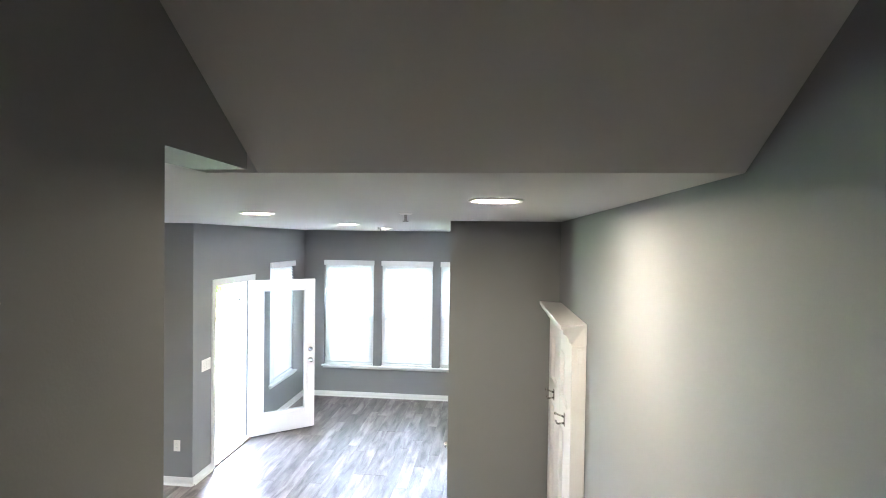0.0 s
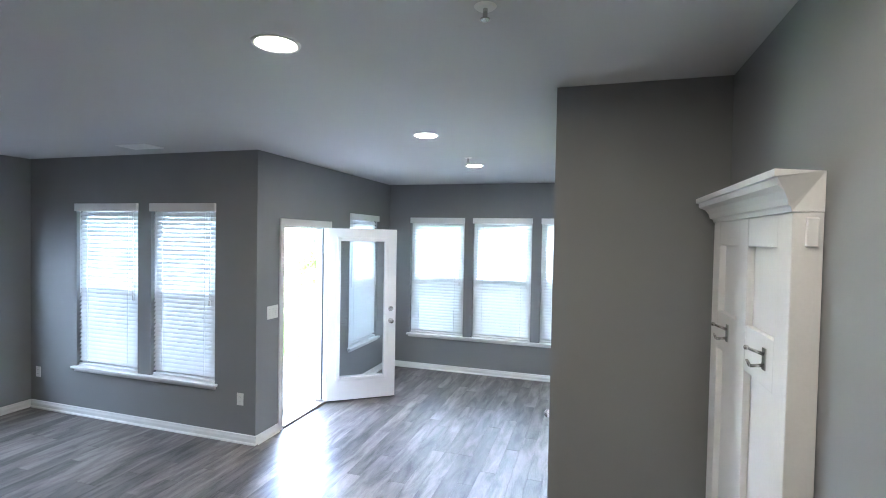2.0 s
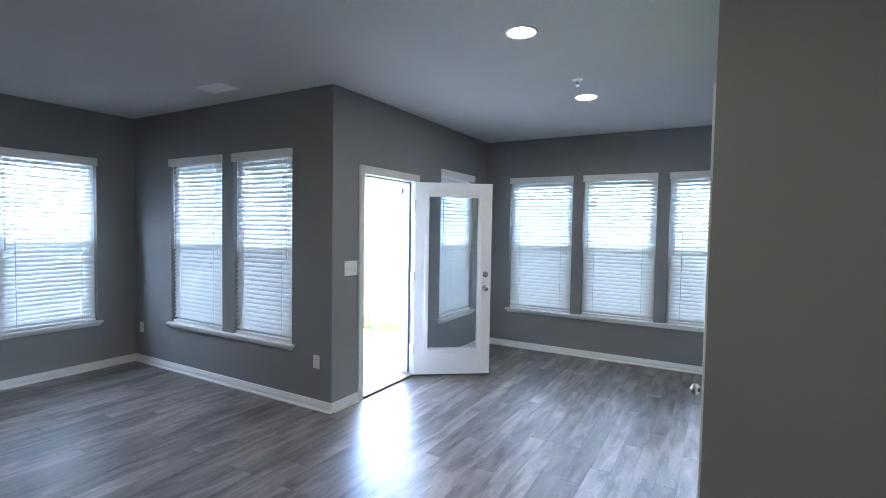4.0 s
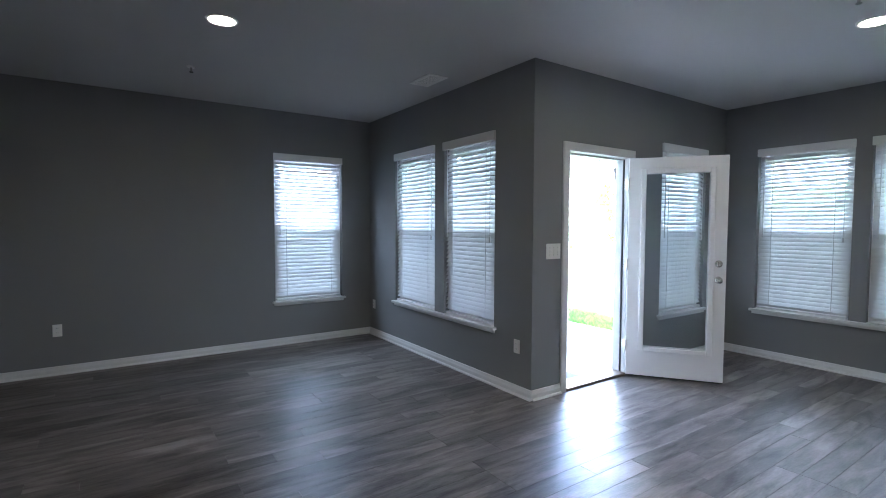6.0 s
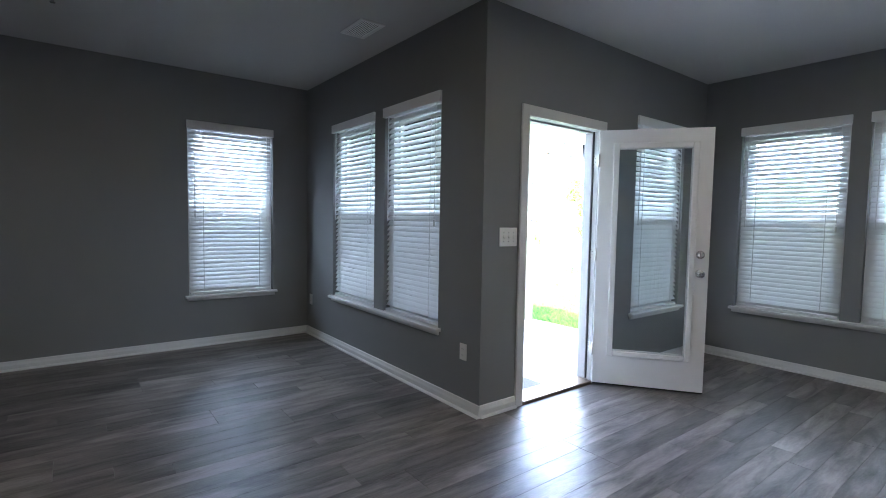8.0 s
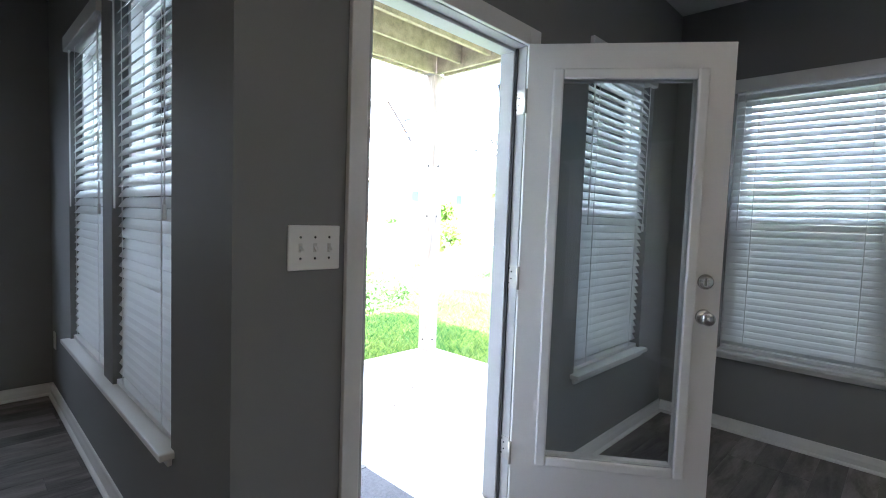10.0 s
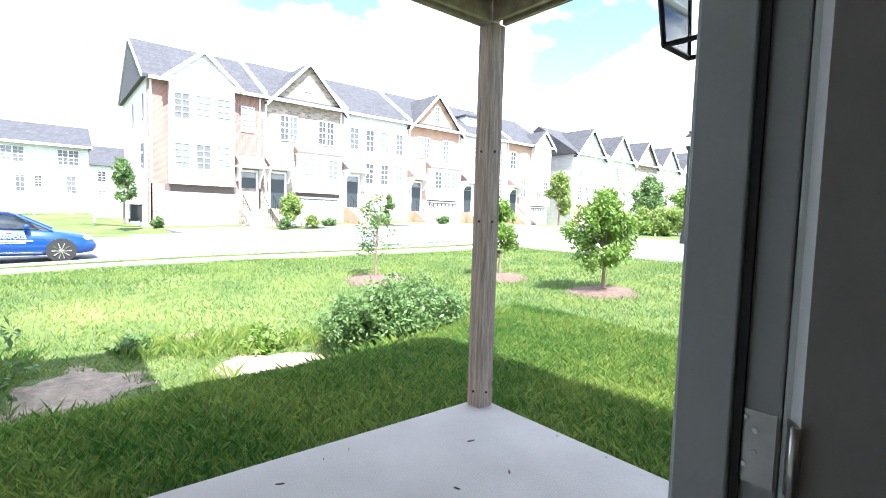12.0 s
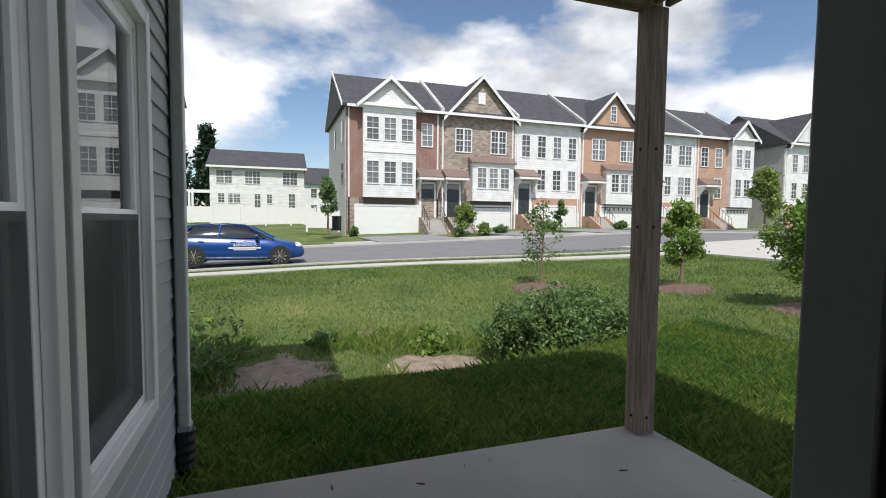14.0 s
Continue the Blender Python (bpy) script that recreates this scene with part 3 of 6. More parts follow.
def outlet(m):
    o = thing("wall_outlet", m, "white duplex power outlet low on the wall", "power outlet", "power outlets")
    part("plate", box(B(), -0.036, -0.006, -0.058, 0.036, 0, 0.058, 0.003), M_PLATE, o)
    for z in (-0.021, 0.021):
        r = part("receptacle", box(B(), -0.016, -0.0085, z - 0.014, 0.016, -0.0062, z + 0.014, 0.001), M_PLATE, o)
        for x in (-0.006, 0.006):
            part("slot", box(B(), x - 0.001, -0.009, z - 0.003, x + 0.001, -0.0086, z + 0.005), M_BLACK, r)


outlet(pose(-0.17, -0.0005, 0.41))
outlet(pose(-2.85, -0.0005, 0.4))
outlet(pose(XL + 0.0005, -3.23, 0.42, 0, 0, 90))

for cx, cy in CANS:
    c = thing("recessed_light", pose(cx, cy, CEIL), "lit round recessed ceiling light with a white trim", "ceiling light", "recessed lights")
    bm = B()
    n = 32
    pr = [(0.078, -0.0005), (0.098, -0.0005), (0.094, -0.008), (0.078, -0.006)]
    vs = [[bm.verts.new((r * math.cos(i * math.tau / n), r * math.sin(i * math.tau / n), z)) for r, z in pr] for i in range(n)]
    for i in range(n):
        for j in range(4):
            bm.faces.new((vs[i][j], vs[i][(j + 1) % 4], vs[(i + 1) % n][(j + 1) % 4], vs[(i + 1) % n][j]))
    bmesh.ops.recalc_face_normals(bm, faces=bm.faces)
    part("trim_ring", bm, M_TRIM, c, "", True)
    part("lens", cyl(B(), (0, 0, -0.0035), (0, 0, -0.0005), 0.077, None, 32), M_LED, c, "glowing diffuser")

sm = thing("smoke_detector", pose(1.78, -3.13, CEIL), "white round smoke detector on the ceiling", "smoke detector")
part("base", cyl(B(), (0, 0, -0.012), (0, 0, -0.0005), 0.07, None, 28), M_PLATE, sm)
part("cover", cyl(B(), (0, 0, -0.045), (0, 0, -0.0125), 0.05, 0.064, 28), M_PLATE, sm)
part("sensor_cap", cyl(B(), (0, 0, -0.052), (0, 0, -0.0455), 0.03, 0.035, 20), M_PLATE, sm)
for x, y in ((2.6, -2.17), (1.79, 0.78), (-1.8, -2.2)):
    sp = thing("sprinkler_head", pose(x, y, CEIL), "small white fire sprinkler head on the ceiling", "sprinkler", "sprinklers")
    part("escutcheon", cyl(B(), (0, 0, -0.008), (0, 0, -0.0005), 0.03, 0.038, 20), M_PLATE, sp)
    part("stem", cyl(B(), (0, 0, -0.04), (0, 0, -0.0085), 0.008), M_STEEL, sp)
    part("deflector", cyl(B(), (0, 0, -0.046), (0, 0, -0.0405), 0.016), M_STEEL, sp)
vt = thing("ceiling_vent", pose(-0.98, -0.37, CEIL), "white slatted air register in the ceiling", "air vent")
f = B()
for a in ((-0.17, -0.1, 0.17, -0.075), (-0.17, 0.075, 0.17, 0.1), (-0.17, -0.075, -0.145, 0.075), (0.145, -0.075, 0.17, 0.075)):
    box(f, a[0], a[1], -0.009, a[2], a[3], -0.0005, 0.002)
part("frame", f, M_PLATE, vt)
part("backing", box(B(), -0.145, -0.075, -0.002, 0.145, 0.075, -0.0005), M_BLACK, vt)
for i in range(9):
    y = -0.067 + i * 0.0165
    part("slat", prism(B(), [(y, -0.003), (y + 0.006, -0.008), (y + 0.007, -0.007), (y + 0.001, -0.0025)], "x", -0.144, 0.144), M_PLATE, vt)

# coat rack panel on the stair wall
hx = XR - 0.001
ct = thing("coat_rack_panel", pose(0, 0, 0), "tall white panelled coat rack with a moulded cornice", "coat rack")
ya, yb = -2.2, -1.30
part("back_board", box(B(), hx - 0.05, ya + 0.02, 0.001, hx, yb - 0.02, 2.06), M_TRIM, ct)
for a, b in ((ya, ya + 0.11), ((ya + yb) / 2 - 0.055, (ya + yb) / 2 + 0.055), (yb - 0.11, yb)):
    part("stile", box(B(), hx - 0.075, a, 0.001, hx - 0.0505 if a > ya + 0.01 and b < yb - 0.01 else hx, b, 2.06, 0.003), M_TRIM, ct)
ym = (ya + yb) / 2
for a, b in ((ya + 0.1105, ym - 0.0555), (ym + 0.0555, yb - 0.1105)):
    for z0_, z1_ in ((1.96, 2.06), (1.52, 1.68), (0.02, 0.2)):
        part("rail", box(B(), hx - 0.074, a, z0_, hx - 0.0505, b, z1_, 0.003), M_TRIM, ct)
cor = [(0.0, 2.061), (-0.078, 2.061), (-0.082, 2.075), (-0.092, 2.08), (-0.096, 2.098), (-0.108, 2.118), (-0.13, 2.13), (-0.132, 2.15), (-0.142, 2.152), (-0.142, 2.172), (0.0, 2.172)]
bm = B()
rows_ = []
for e, yy, sg in ((1, ya, -1), (1, yb, 1)):
    rows_.append([bm.verts.new((hx + x, yy + sg * max(0, -x - 0.075), z)) for x, z in cor])
fs = [bm.faces.new(rows_[0]), bm.faces.new(rows_[1][::-1])]
for i in range(len(cor)):
    j = (i + 1) % len(cor)
    fs.append(bm.faces.new((rows_[0][i], rows_[1][i], rows_[1][j], rows_[0][j])))
bmesh.ops.recalc_face_normals(bm, faces=fs)
part("cornice", bm, M_TRIM, ct, "stepped crown moulding")
part("side_block", box(B(), hx - 0.045, ya - 0.014, 1.965, hx - 0.015, ya - 0.0005, 2.045, 0.004), M_TRIM, ct)
for yy in (-2.02, -1.58):
    h = part("coat_hook", box(B(), hx - 0.08, yy - 0.014, 1.575, hx - 0.0745, yy + 0.014, 1.645, 0.002), M_STEEL, ct, "polished chrome double hook")
    bm = cyl(B(), (hx - 0.08, yy, 1.625), (hx - 0.125, yy, 1.642), 0.006, 0.004, 10)
    ball(bm, (hx - 0.127, yy, 1.643), 0.008)
    cyl(bm, (hx - 0.08, yy, 1.590), (hx - 0.115, yy, 1.585), 0.006, 0.005, 10)
    cyl(bm, (hx - 0.115, yy, 1.585), (hx - 0.125, yy, 1.605), 0.005, 0.004, 10)
    part("prong", bm, M_STEEL, h, "", True)

# closet door with its knob
cd_ = thing("closet_door", pose(0, 0, 0), "white panelled closet door, closed", "door")
part("door_slab", box(B(), PX + 0.03, -0.945, 0.01, PX + 0.065, -0.145, 2.045), M_DOOR, cd_)
for z0_, z1_ in ((0.2, 0.85), (1.05, 1.9)):
    part("panel", box(B(), PX + 0.024, -0.83, z0_, PX + 0.0295, -0.26, z1_, 0.003), M_DOOR, cd_)
kk = part("knob", cyl(B(), (PX + 0.03, -0.9, 0.955), (PX + 0.02, -0.9, 0.955), 0.032, 0.028, 20), M_STEEL, cd_, "satin nickel knob", True)
part("knob_grip", ball(cyl(B(), (PX + 0.02, -0.9, 0.955), (PX - 0.015, -0.9, 0.955), 0.012), (PX - 0.036, -0.9, 0.955), 0.023, (0.8, 1, 1)), M_STEEL, kk, "", True)
cs_ = tagged(new("closet_casing"), "white casing round the closet door", "door frame", "", "structure")
for y0, y1 in ((-1.01, -0.945), (-0.145, -0.08)):
    part("casing", box(B(), PX - 0.012, y0, 0.001, PX - 0.0005, y1, 2.05, 0.003), M_TRIM, cs_)
part("head_casing", box(B(), PX - 0.012, -1.01, 2.0505, PX - 0.0005, -0.08, 2.115, 0.003), M_TRIM, cs_)

# ---- patio ----
SZ = -0.12
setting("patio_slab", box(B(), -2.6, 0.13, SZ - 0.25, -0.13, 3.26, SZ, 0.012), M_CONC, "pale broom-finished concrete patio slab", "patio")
po = thing("deck_post", pose(-2.5, 3.15, SZ), "weathered square timber post on the slab's corner", "post")
part("shaft", box(B(), -0.07, -0.07, 0.001, 0.07, 0.07, 2.92, 0.006), M_POST, po)
for z in (0.12, 1.45, 1.98):
    for dx, dy in ((0, -0.0705), (0.0705, 0)):
        part("bolt", cyl(B(), (dx, dy, z), (dx * 1.1, dy * 1.1, z), 0.011, 0.009, 8), M_BRONZE, po)
dk = thing("deck", pose(0, 0, 0), "weathered timber deck overhead on beams and joists", "deck")
BZ = 2.8
for b_ in ((-2.57, 0.16, BZ, -2.53, 3.26, BZ + 0.235), (-2.47, 0.16, BZ, -2.43, 3.07, BZ + 0.235), (-2.43, 3.18, BZ, -0.19, 3.22, BZ + 0.235), (-2.43, 3.08, BZ, -0.19, 3.12, BZ + 0.235)):
    part("beam", box(B(), *b_, 0.003), M_BEAM, dk)
for i in range(6):
    x = -2.1 + i * 0.38
    part("joist", box(B(), x - 0.019, 0.2, BZ + 0.04, x + 0.019, 3.07, BZ + 0.235), M_BEAM, dk)
for i in range(22):
    y = 0.17 + i * 0.142
    part("deck_board", box(B(), -2.65, y, BZ + 0.236, -0.19, y + 0.137, BZ + 0.262), M_BEAM, dk)


# lap siding courses on the patio walls, clear of windows and the door
def siding(ax, d, s, u0, u1, z0, z1, holes, name):
    par = tagged(new(name), "grey vinyl lap siding on the house wall", "siding", "", "structure")
    z, h = z0, 0.115
    while z < z1:
        cuts = sorted((a, b) for a, b, c, e in holes if c < z + h and e > z)
        u = u0
        runs = []
        for a, b in cuts:
            if a > u:
                runs.append((u, a))
            u = max(u, b)
        if u < u1:
            runs.append((u, u1))
        for a, b in runs:
            pr = [(0.001, z), (0.019, z), (0.015, z + 0.004), (0.006, z + h), (0.001, z + h)]
            bm = B()
            prism(bm, [(d + s * p, q) for p, q in pr], "x" if ax == "y" else "y", a, b)
            part("siding_board", bm, M_GREY, par)
        z += h


ho = [(a - 0.065, b + 0.065, WZ0 - 0.065, WZ1 + 0.065) for a, b in W_PAIR]
siding("y", T - 0.02, 1, XL - 0.13, -0.152, -0.25, 2.85, ho, "siding_pair_wall")
ho = [(a - 0.065, b + 0.065, WZ0 - 0.065, WZ1 + 0.065) for a, b in W_SIDE] + [(DY0 - 0.04, DY1 + 0.04, -0.3, DZ + 0.055)]
siding("x", -T + 0.02, -1, 0.152, YF + T, -0.25, 2.85, ho, "siding_door_wall")
dsx, dsy = -2.97, 0.19
ds = thing("downspout", pose(0, 0, 0), "white metal downspout with a black drain boot", "downspout")
part("pipe", box(B(), dsx - 0.04, dsy - 0.03, 0.09, dsx + 0.04, dsy + 0.03, 6.3, 0.01), mat("downspout_paint", (0.62, 0.63, 0.63), 0.4), ds)
part("collar", box(B(), dsx - 0.047, dsy - 0.036, 0.09, dsx + 0.047, dsy + 0.036, 0.13, 0.006), M_GREY, ds)
bm = B()
prof = [(0.052 if i % 2 else 0.061, 0.09 - i * 0.028) for i in range(14)]
rings = [[bm.verts.new((dsx + rad * math.cos(a * math.tau / 14), dsy + rad * math.sin(a * math.tau / 14), z)) for a in range(14)] for rad, z in prof]
for ra_, rb_ in zip(rings, rings[1:]):
    for a in range(14):
        bm.faces.new((ra_[a], rb_[a], rb_[(a + 1) % 14], ra_[(a + 1) % 14]))
bm.faces.new(rings[0]), bm.faces.new(rings[-1][::-1])
bmesh.ops.recalc_face_normals(bm, faces=bm.faces)
part("drain_boot", bm, M_BLACK, ds, "black corrugated drain pipe")

lt = thing("wall_lantern", pose(-0.152, 1.6, 1.76), "black metal lantern with glass panes beside the door", "wall lantern")
part("wall_plate", box(B(), -0.02, -0.06, 0.1, 0, 0.06, 0.3, 0.004), M_BRONZE, lt)
part("arm", cyl(B(), (-0.02, 0, 0.25), (-0.13, 0, 0.3), 0.012), M_BRONZE, lt)
part("roof", cyl(B(), (-0.13, 0, 0.25), (-0.13, 0, 0.34), 0.14, 0.03, 4), M_BRONZE, lt)
for i in range(4):
    a, b = math.pi / 4 + i * math.pi / 2, math.pi / 4 + (i + 1) * math.pi / 2
    pa, pb = (math.cos(a), math.sin(a)), (math.cos(b), math.sin(b))
    part("corner_bar", cyl(B(), (-0.13 + 0.12 * pa[0], 0.12 * pa[1], 0.25), (-0.13 + 0.085 * pa[0], 0.085 * pa[1], -0.02), 0.006, None, 8), M_BRONZE, lt)
    for r, z in ((0.085, -0.02), (0.12, 0.25)):
        part("rim_bar", cyl(B(), (-0.13 + r * pa[0], r * pa[1], z), (-0.13 + r * pb[0], r * pb[1], z), 0.006, None, 8), M_BRONZE, lt)
    bm = B()
    bm.faces.new([bm.verts.new((-0.13 + r * p[0], r * p[1], z)) for r, z, p in ((0.083, -0.02, pa), (0.083, -0.02, pb), (0.118, 0.25, pb), (0.118, 0.25, pa))])
    part("glass_pane", bm, M_GLASS2, lt).visible_shadow = False
part("candle", cyl(B(), (-0.13, 0, -0.01), (-0.13, 0, 0.11), 0.016), M_PLATE, lt)
dm = thing("doormat", pose(-0.62, 0.75, SZ), "dark ribbed doormat on the concrete", "doormat")
part("pad", box(B(), -0.3, -0.38, 0.001, 0.3, 0.38, 0.014, 0.005), M_MAT, dm)
part("border", box(B(), -0.3, -0.38, 0.0142, -0.27, 0.38, 0.018), M_BLACK, dm)

# the house above, which shades the lawn
hs = tagged(new("house_upper_storeys"), "grey sided upper storeys of the house", "house", "", "structure")
part("wing_roof", box(B(), -3.4, -8.6, 6.605, -0.505, 0.45, 6.75), mat("roof_own", (0.06, 0.06, 0.065), 0.9), hs)
bm = holed(B(), "x", -0.15, 0.0, T, YF + 0.16, CEIL + 0.21, 6.6, [])
box(bm, 0.0, YF, CEIL + 0.21, 9.0, YF + 0.16, 6.6)
box(bm, XL - 0.14, 0.0, CEIL + 0.21, -0.15, T, 6.6)
box(bm, XL - 0.14, -8.2, CEIL + 0.21, XL, 0.0, 6.6)
part("wall", bm, M_GREY, hs)
part("roof", prism(B(), [(-9.0, 6.6), (3.35, 6.6), (3.35, 6.72), (-2.7, 9.0), (-9.0, 6.72)], "x", -0.5, 9.4), mat("roof_own", (0.06, 0.06, 0.065), 0.9), hs)

# ---- ground ----
def road_z(y):
    return min(0.6, max(-0.4, -0.28 + 0.036 * y))


def smooth(a, b, t):
    t = min(1, max(0, (t - a) / (b - a)))
    return t * t * (3 - 2 * t)


def ground_z(x, y):
    d = -x
    near = -0.2 + 0.44 * smooth(7, 15.5, y) + 0.3 * smooth(15.5, 23.5, y)
    crest = 4.6 + 0.12 * max(0, y - 3) - 0.15 * max(0, 1.5 - y)
    far = road_z(y) + 0.0
    z = near + (far - near) * smooth(9, 14.5, d)
    dip = 0.62 * (1 - smooth(3.8, 7.5, y))
    z -= dip * smooth(crest - 0.6, crest + 1.6, d) * (1 - smooth(7.6, 12.5, d))
    z += 0.9 * smooth(30, 52, d) * (1 - smooth(3.5, 6, y))
    z += 0.03 * noise.noise((x * 0.5, y * 0.5, 3.0)) * smooth(2.7, 4, max(d, y))
    if d > 15.6:
        z += 0.25 * smooth(30, 36, d) * smooth(4, 7, y)
    return z


M_GRASS = bpy.data.materials.new("lawn_ground")
M_GRASS.use_nodes = True
_n, _l = M_GRASS.node_tree.nodes, M_GRASS.node_tree.links
_b, _tc = _n["Principled BSDF"], _n.new("ShaderNodeTexCoord")
_b.inputs["Roughness"].default_value = 0.95
_a, _c, _d = _n.new("ShaderNodeTexNoise"), _n.new("ShaderNodeTexNoise"), _n.new("ShaderNodeTexNoise")
_a.inputs["Scale"].default_value, _c.inputs["Scale"].default_value, _d.inputs["Scale"].default_value = 0.6, 7, 55
for q in (_a, _c, _d):
    q.inputs["Detail"].default_value = 6
    _l.new(_tc.outputs["Object"], q.inputs["Vector"])
_m1, _m2 = _n.new("ShaderNodeMath"), _n.new("ShaderNodeMath")
_m1.operation = _m2.operation = "MULTIPLY_ADD"
_m1.inputs[1].default_value, _m2.inputs[1].default_value = 0.6, 0.6
_l.new(_c.outputs[0], _m1.inputs[0]), _l.new(_a.outputs[0], _m1.inputs[2])
_l.new(_d.outputs[0], _m2.inputs[0]), _l.new(_m1.outputs[0], _m2.inputs[2])
_r = _n.new("ShaderNodeValToRGB")
_r.color_ramp.elements[0].position, _r.color_ramp.elements[1].position = 0.85, 1.4
_r.color_ramp.elements[0].color, _r.color_ramp.elements[1].color = (0.055, 0.1, 0.022, 1), (0.26, 0.27, 0.09, 1)
_e = _r.color_ramp.elements.new(0.55)
_r.color_ramp.elements[0].position, _r.color_ramp.elements[1].position, _r.color_ramp.elements[2].position = 0.38, 0.52, 0.68
_r.color_ramp.elements[1].color = (0.12, 0.17, 0.04, 1)
_hv = _n.new("ShaderNodeMath")
_hv.operation = "MULTIPLY"
_hv.inputs[1].default_value = 0.46
_l.new(_m2.outputs[0], _hv.inputs[0]), _l.new(_hv.outputs[0], _r.inputs[0]), _l.new(_r.outputs[0], _b.inputs["Base Color"])
_bp = _n.new("ShaderNodeBump")
_bp.inputs["Strength"].default_value, _bp.inputs["Distance"].default_value = 1.0, 0.05
_l.new(_d.outputs[0], _bp.inputs["Height"]), _l.new(_bp.outputs[0], _b.inputs["Normal"])


def sheet(name, xs, ys, zf, material, label, category, smoothf=True, skip=None):
    vs = [(x, y, zf(x, y)) for y in ys for x in xs]
    nx = len(xs)
    fs = [(j * nx + i, j * nx + i + 1, (j + 1) * nx + i + 1, (j + 1) * nx + i) for j in range(len(ys) - 1) for i in range(nx - 1)
          if not (skip and skip((xs[i] + xs[i + 1]) / 2, (ys[j] + ys[j + 1]) / 2))]
    me = bpy.data.meshes.new(name)
    me.from_pydata(vs, [], fs)
    me.materials.append(material)
    for p in me.polygons:
        p.use_smooth = smoothf
    return tagged(new(name, me), label, category, "", "structure")


gx = [-900, -400, -200, -120, -90] + [-75 + i for i in range(57)] + [-18 + i * 0.25 for i in range(73)] + [10, 40, 200, 900]
gx = sorted(set(gx))
gy = sorted(set([-900, -300, -100, -50] + [-30 + i * 1.5 for i in range(18)] + [-3 + i * 0.25 for i in range(72)] + [15 + i for i in range(80)] + [120, 200, 400, 900]))
sheet("ground", gx, gy, lambda x, y: ground_z(x, y) if (x < -2.61 or y > 3.27) and x < 0.5 or y > 3.27 and x < 40 else -0.6, M_GRASS,
      "uneven green lawn dipping to a swale and rising to the road", "lawn")

# sidewalk, road, kerbs, drives
def strip(name, f0, f1, ys, lift, material, label, category, base=None):
    vs, fs = [], []
    for y in ys:
        a, b = f0(y), f1(y)
        zb = (base or road_z)(y)
        for x in (a, b):
            for dz in (lift, -0.25):
                vs.append((x, y, zb + dz))
    for j in range(len(ys) - 1):
        o = j * 4
        fs += [(o, o + 4, o + 6, o + 2), (o, o + 1, o + 5, o + 4), (o + 2, o + 6, o + 7, o + 3)]
    fs += [(0, 2, 3, 1), (len(vs) - 4, len(vs) - 3, len(vs) - 1, len(vs) - 2)]
    me = bpy.data.meshes.new(name)
    me.from_pydata(vs, [], fs)
    me.materials.append(material)
    bmf = bmesh.new()
    bmf.from_mesh(me)
    bmesh.ops.recalc_face_normals(bmf, faces=bmf.faces)
    bmf.to_mesh(me)
    bmf.free()
    return tagged(new(name, me), label, category, "", "structure")


YS = [-60 + i * 2 for i in range(90)]
bend = lambda y: 2.0 * smooth(2, 14, y)
strip("sidewalk", lambda y: -15.9 + bend(y), lambda y: -15.15 + bend(y), [y for y in YS if y < 20], 0.03, M_SIDEW, "pale concrete sidewalk across the lawn", "sidewalk")
strip("road", lambda y: -26.0, lambda y: -16.9 + bend(y), YS, 0.03, M_ASPH, "grey asphalt street", "road")
strip("kerb_near", lambda y: -16.9 + bend(y), lambda y: -16.75 + bend(y), [y for y in YS if y < 18], 0.06, M_SIDEW, "pale concrete kerb", "kerb")
strip("kerb_far", lambda y: -26.6, lambda y: -26.0, YS, 0.13, M_SIDEW, "pale concrete kerb and gutter", "kerb")
strip("sidewalk_far", lambda y: -28.9, lambda y: -27.6, [y for y in YS if y > 2], 0.1, M_SIDEW, "pale concrete sidewalk before the townhouses", "sidewalk")
strip("parking_lane", lambda y: -16.9, lambda y: 2.0, [14.8 + i for i in range(9)], 0.05, M_SIDEW, "pale sunlit concrete lane to the parking bays", "lane")

# ---- townhouses across the street ----
M_RED = brick_mat("red_brick", (0.30, 0.10, 0.065), (0.22, 0.075, 0.05), (0.36, 0.33, 0.3), 0.22, 0.075)
M_ORANGE = brick_mat("orange_brick", (0.53, 0.28, 0.17), (0.46, 0.24, 0.15), (0.5, 0.42, 0.35), 0.22, 0.075)
M_STONE = brick_mat("ledge_stone", (0.46, 0.38, 0.31), (0.19, 0.15, 0.12), (0.34, 0.3, 0.26), 0.34, 0.15, 0.02)
M_WSID = brick_mat("white_siding", (0.8, 0.8, 0.79), (0.78, 0.78, 0.77), (0.62, 0.62, 0.61), 9.0, 0.17, 0.012, rough=0.5)
M_GSID = brick_mat("pale_grey_siding", (0.5, 0.5, 0.49), (0.48, 0.48, 0.47), (0.36, 0.36, 0.36), 9.0, 0.17, 0.012, rough=0.5)
M_SHING = brick_mat("dark_shingles", (0.075, 0.075, 0.085), (0.05, 0.05, 0.058), (0.035, 0.035, 0.04), 0.4, 0.14, 0.015)
M_COPPER = mat("brown_metal_roof", (0.25, 0.185, 0.165), 0.5, 0.3, var=0.15, scale=3)
M_WHITE = mat("white_paint_outside", (0.8, 0.8, 0.79), 0.5, var=0.03, scale=2, bump=0.02)
M_ENTRY = mat("dark_entry_door", (0.035, 0.045, 0.05), 0.35, var=0.1)
M_PANE = mat("house_window_pane", (0.13, 0.14, 0.145), 0.08, var=0.3, scale=0.8, bump=0.0, isl=0.75, spec=0.9)
M_BROWN = mat("brown_band", (0.13, 0.095, 0.085), 0.7, var=0.15)
M_IRON = mat("black_iron", (0.015, 0.015, 0.016), 0.45, 0.4)
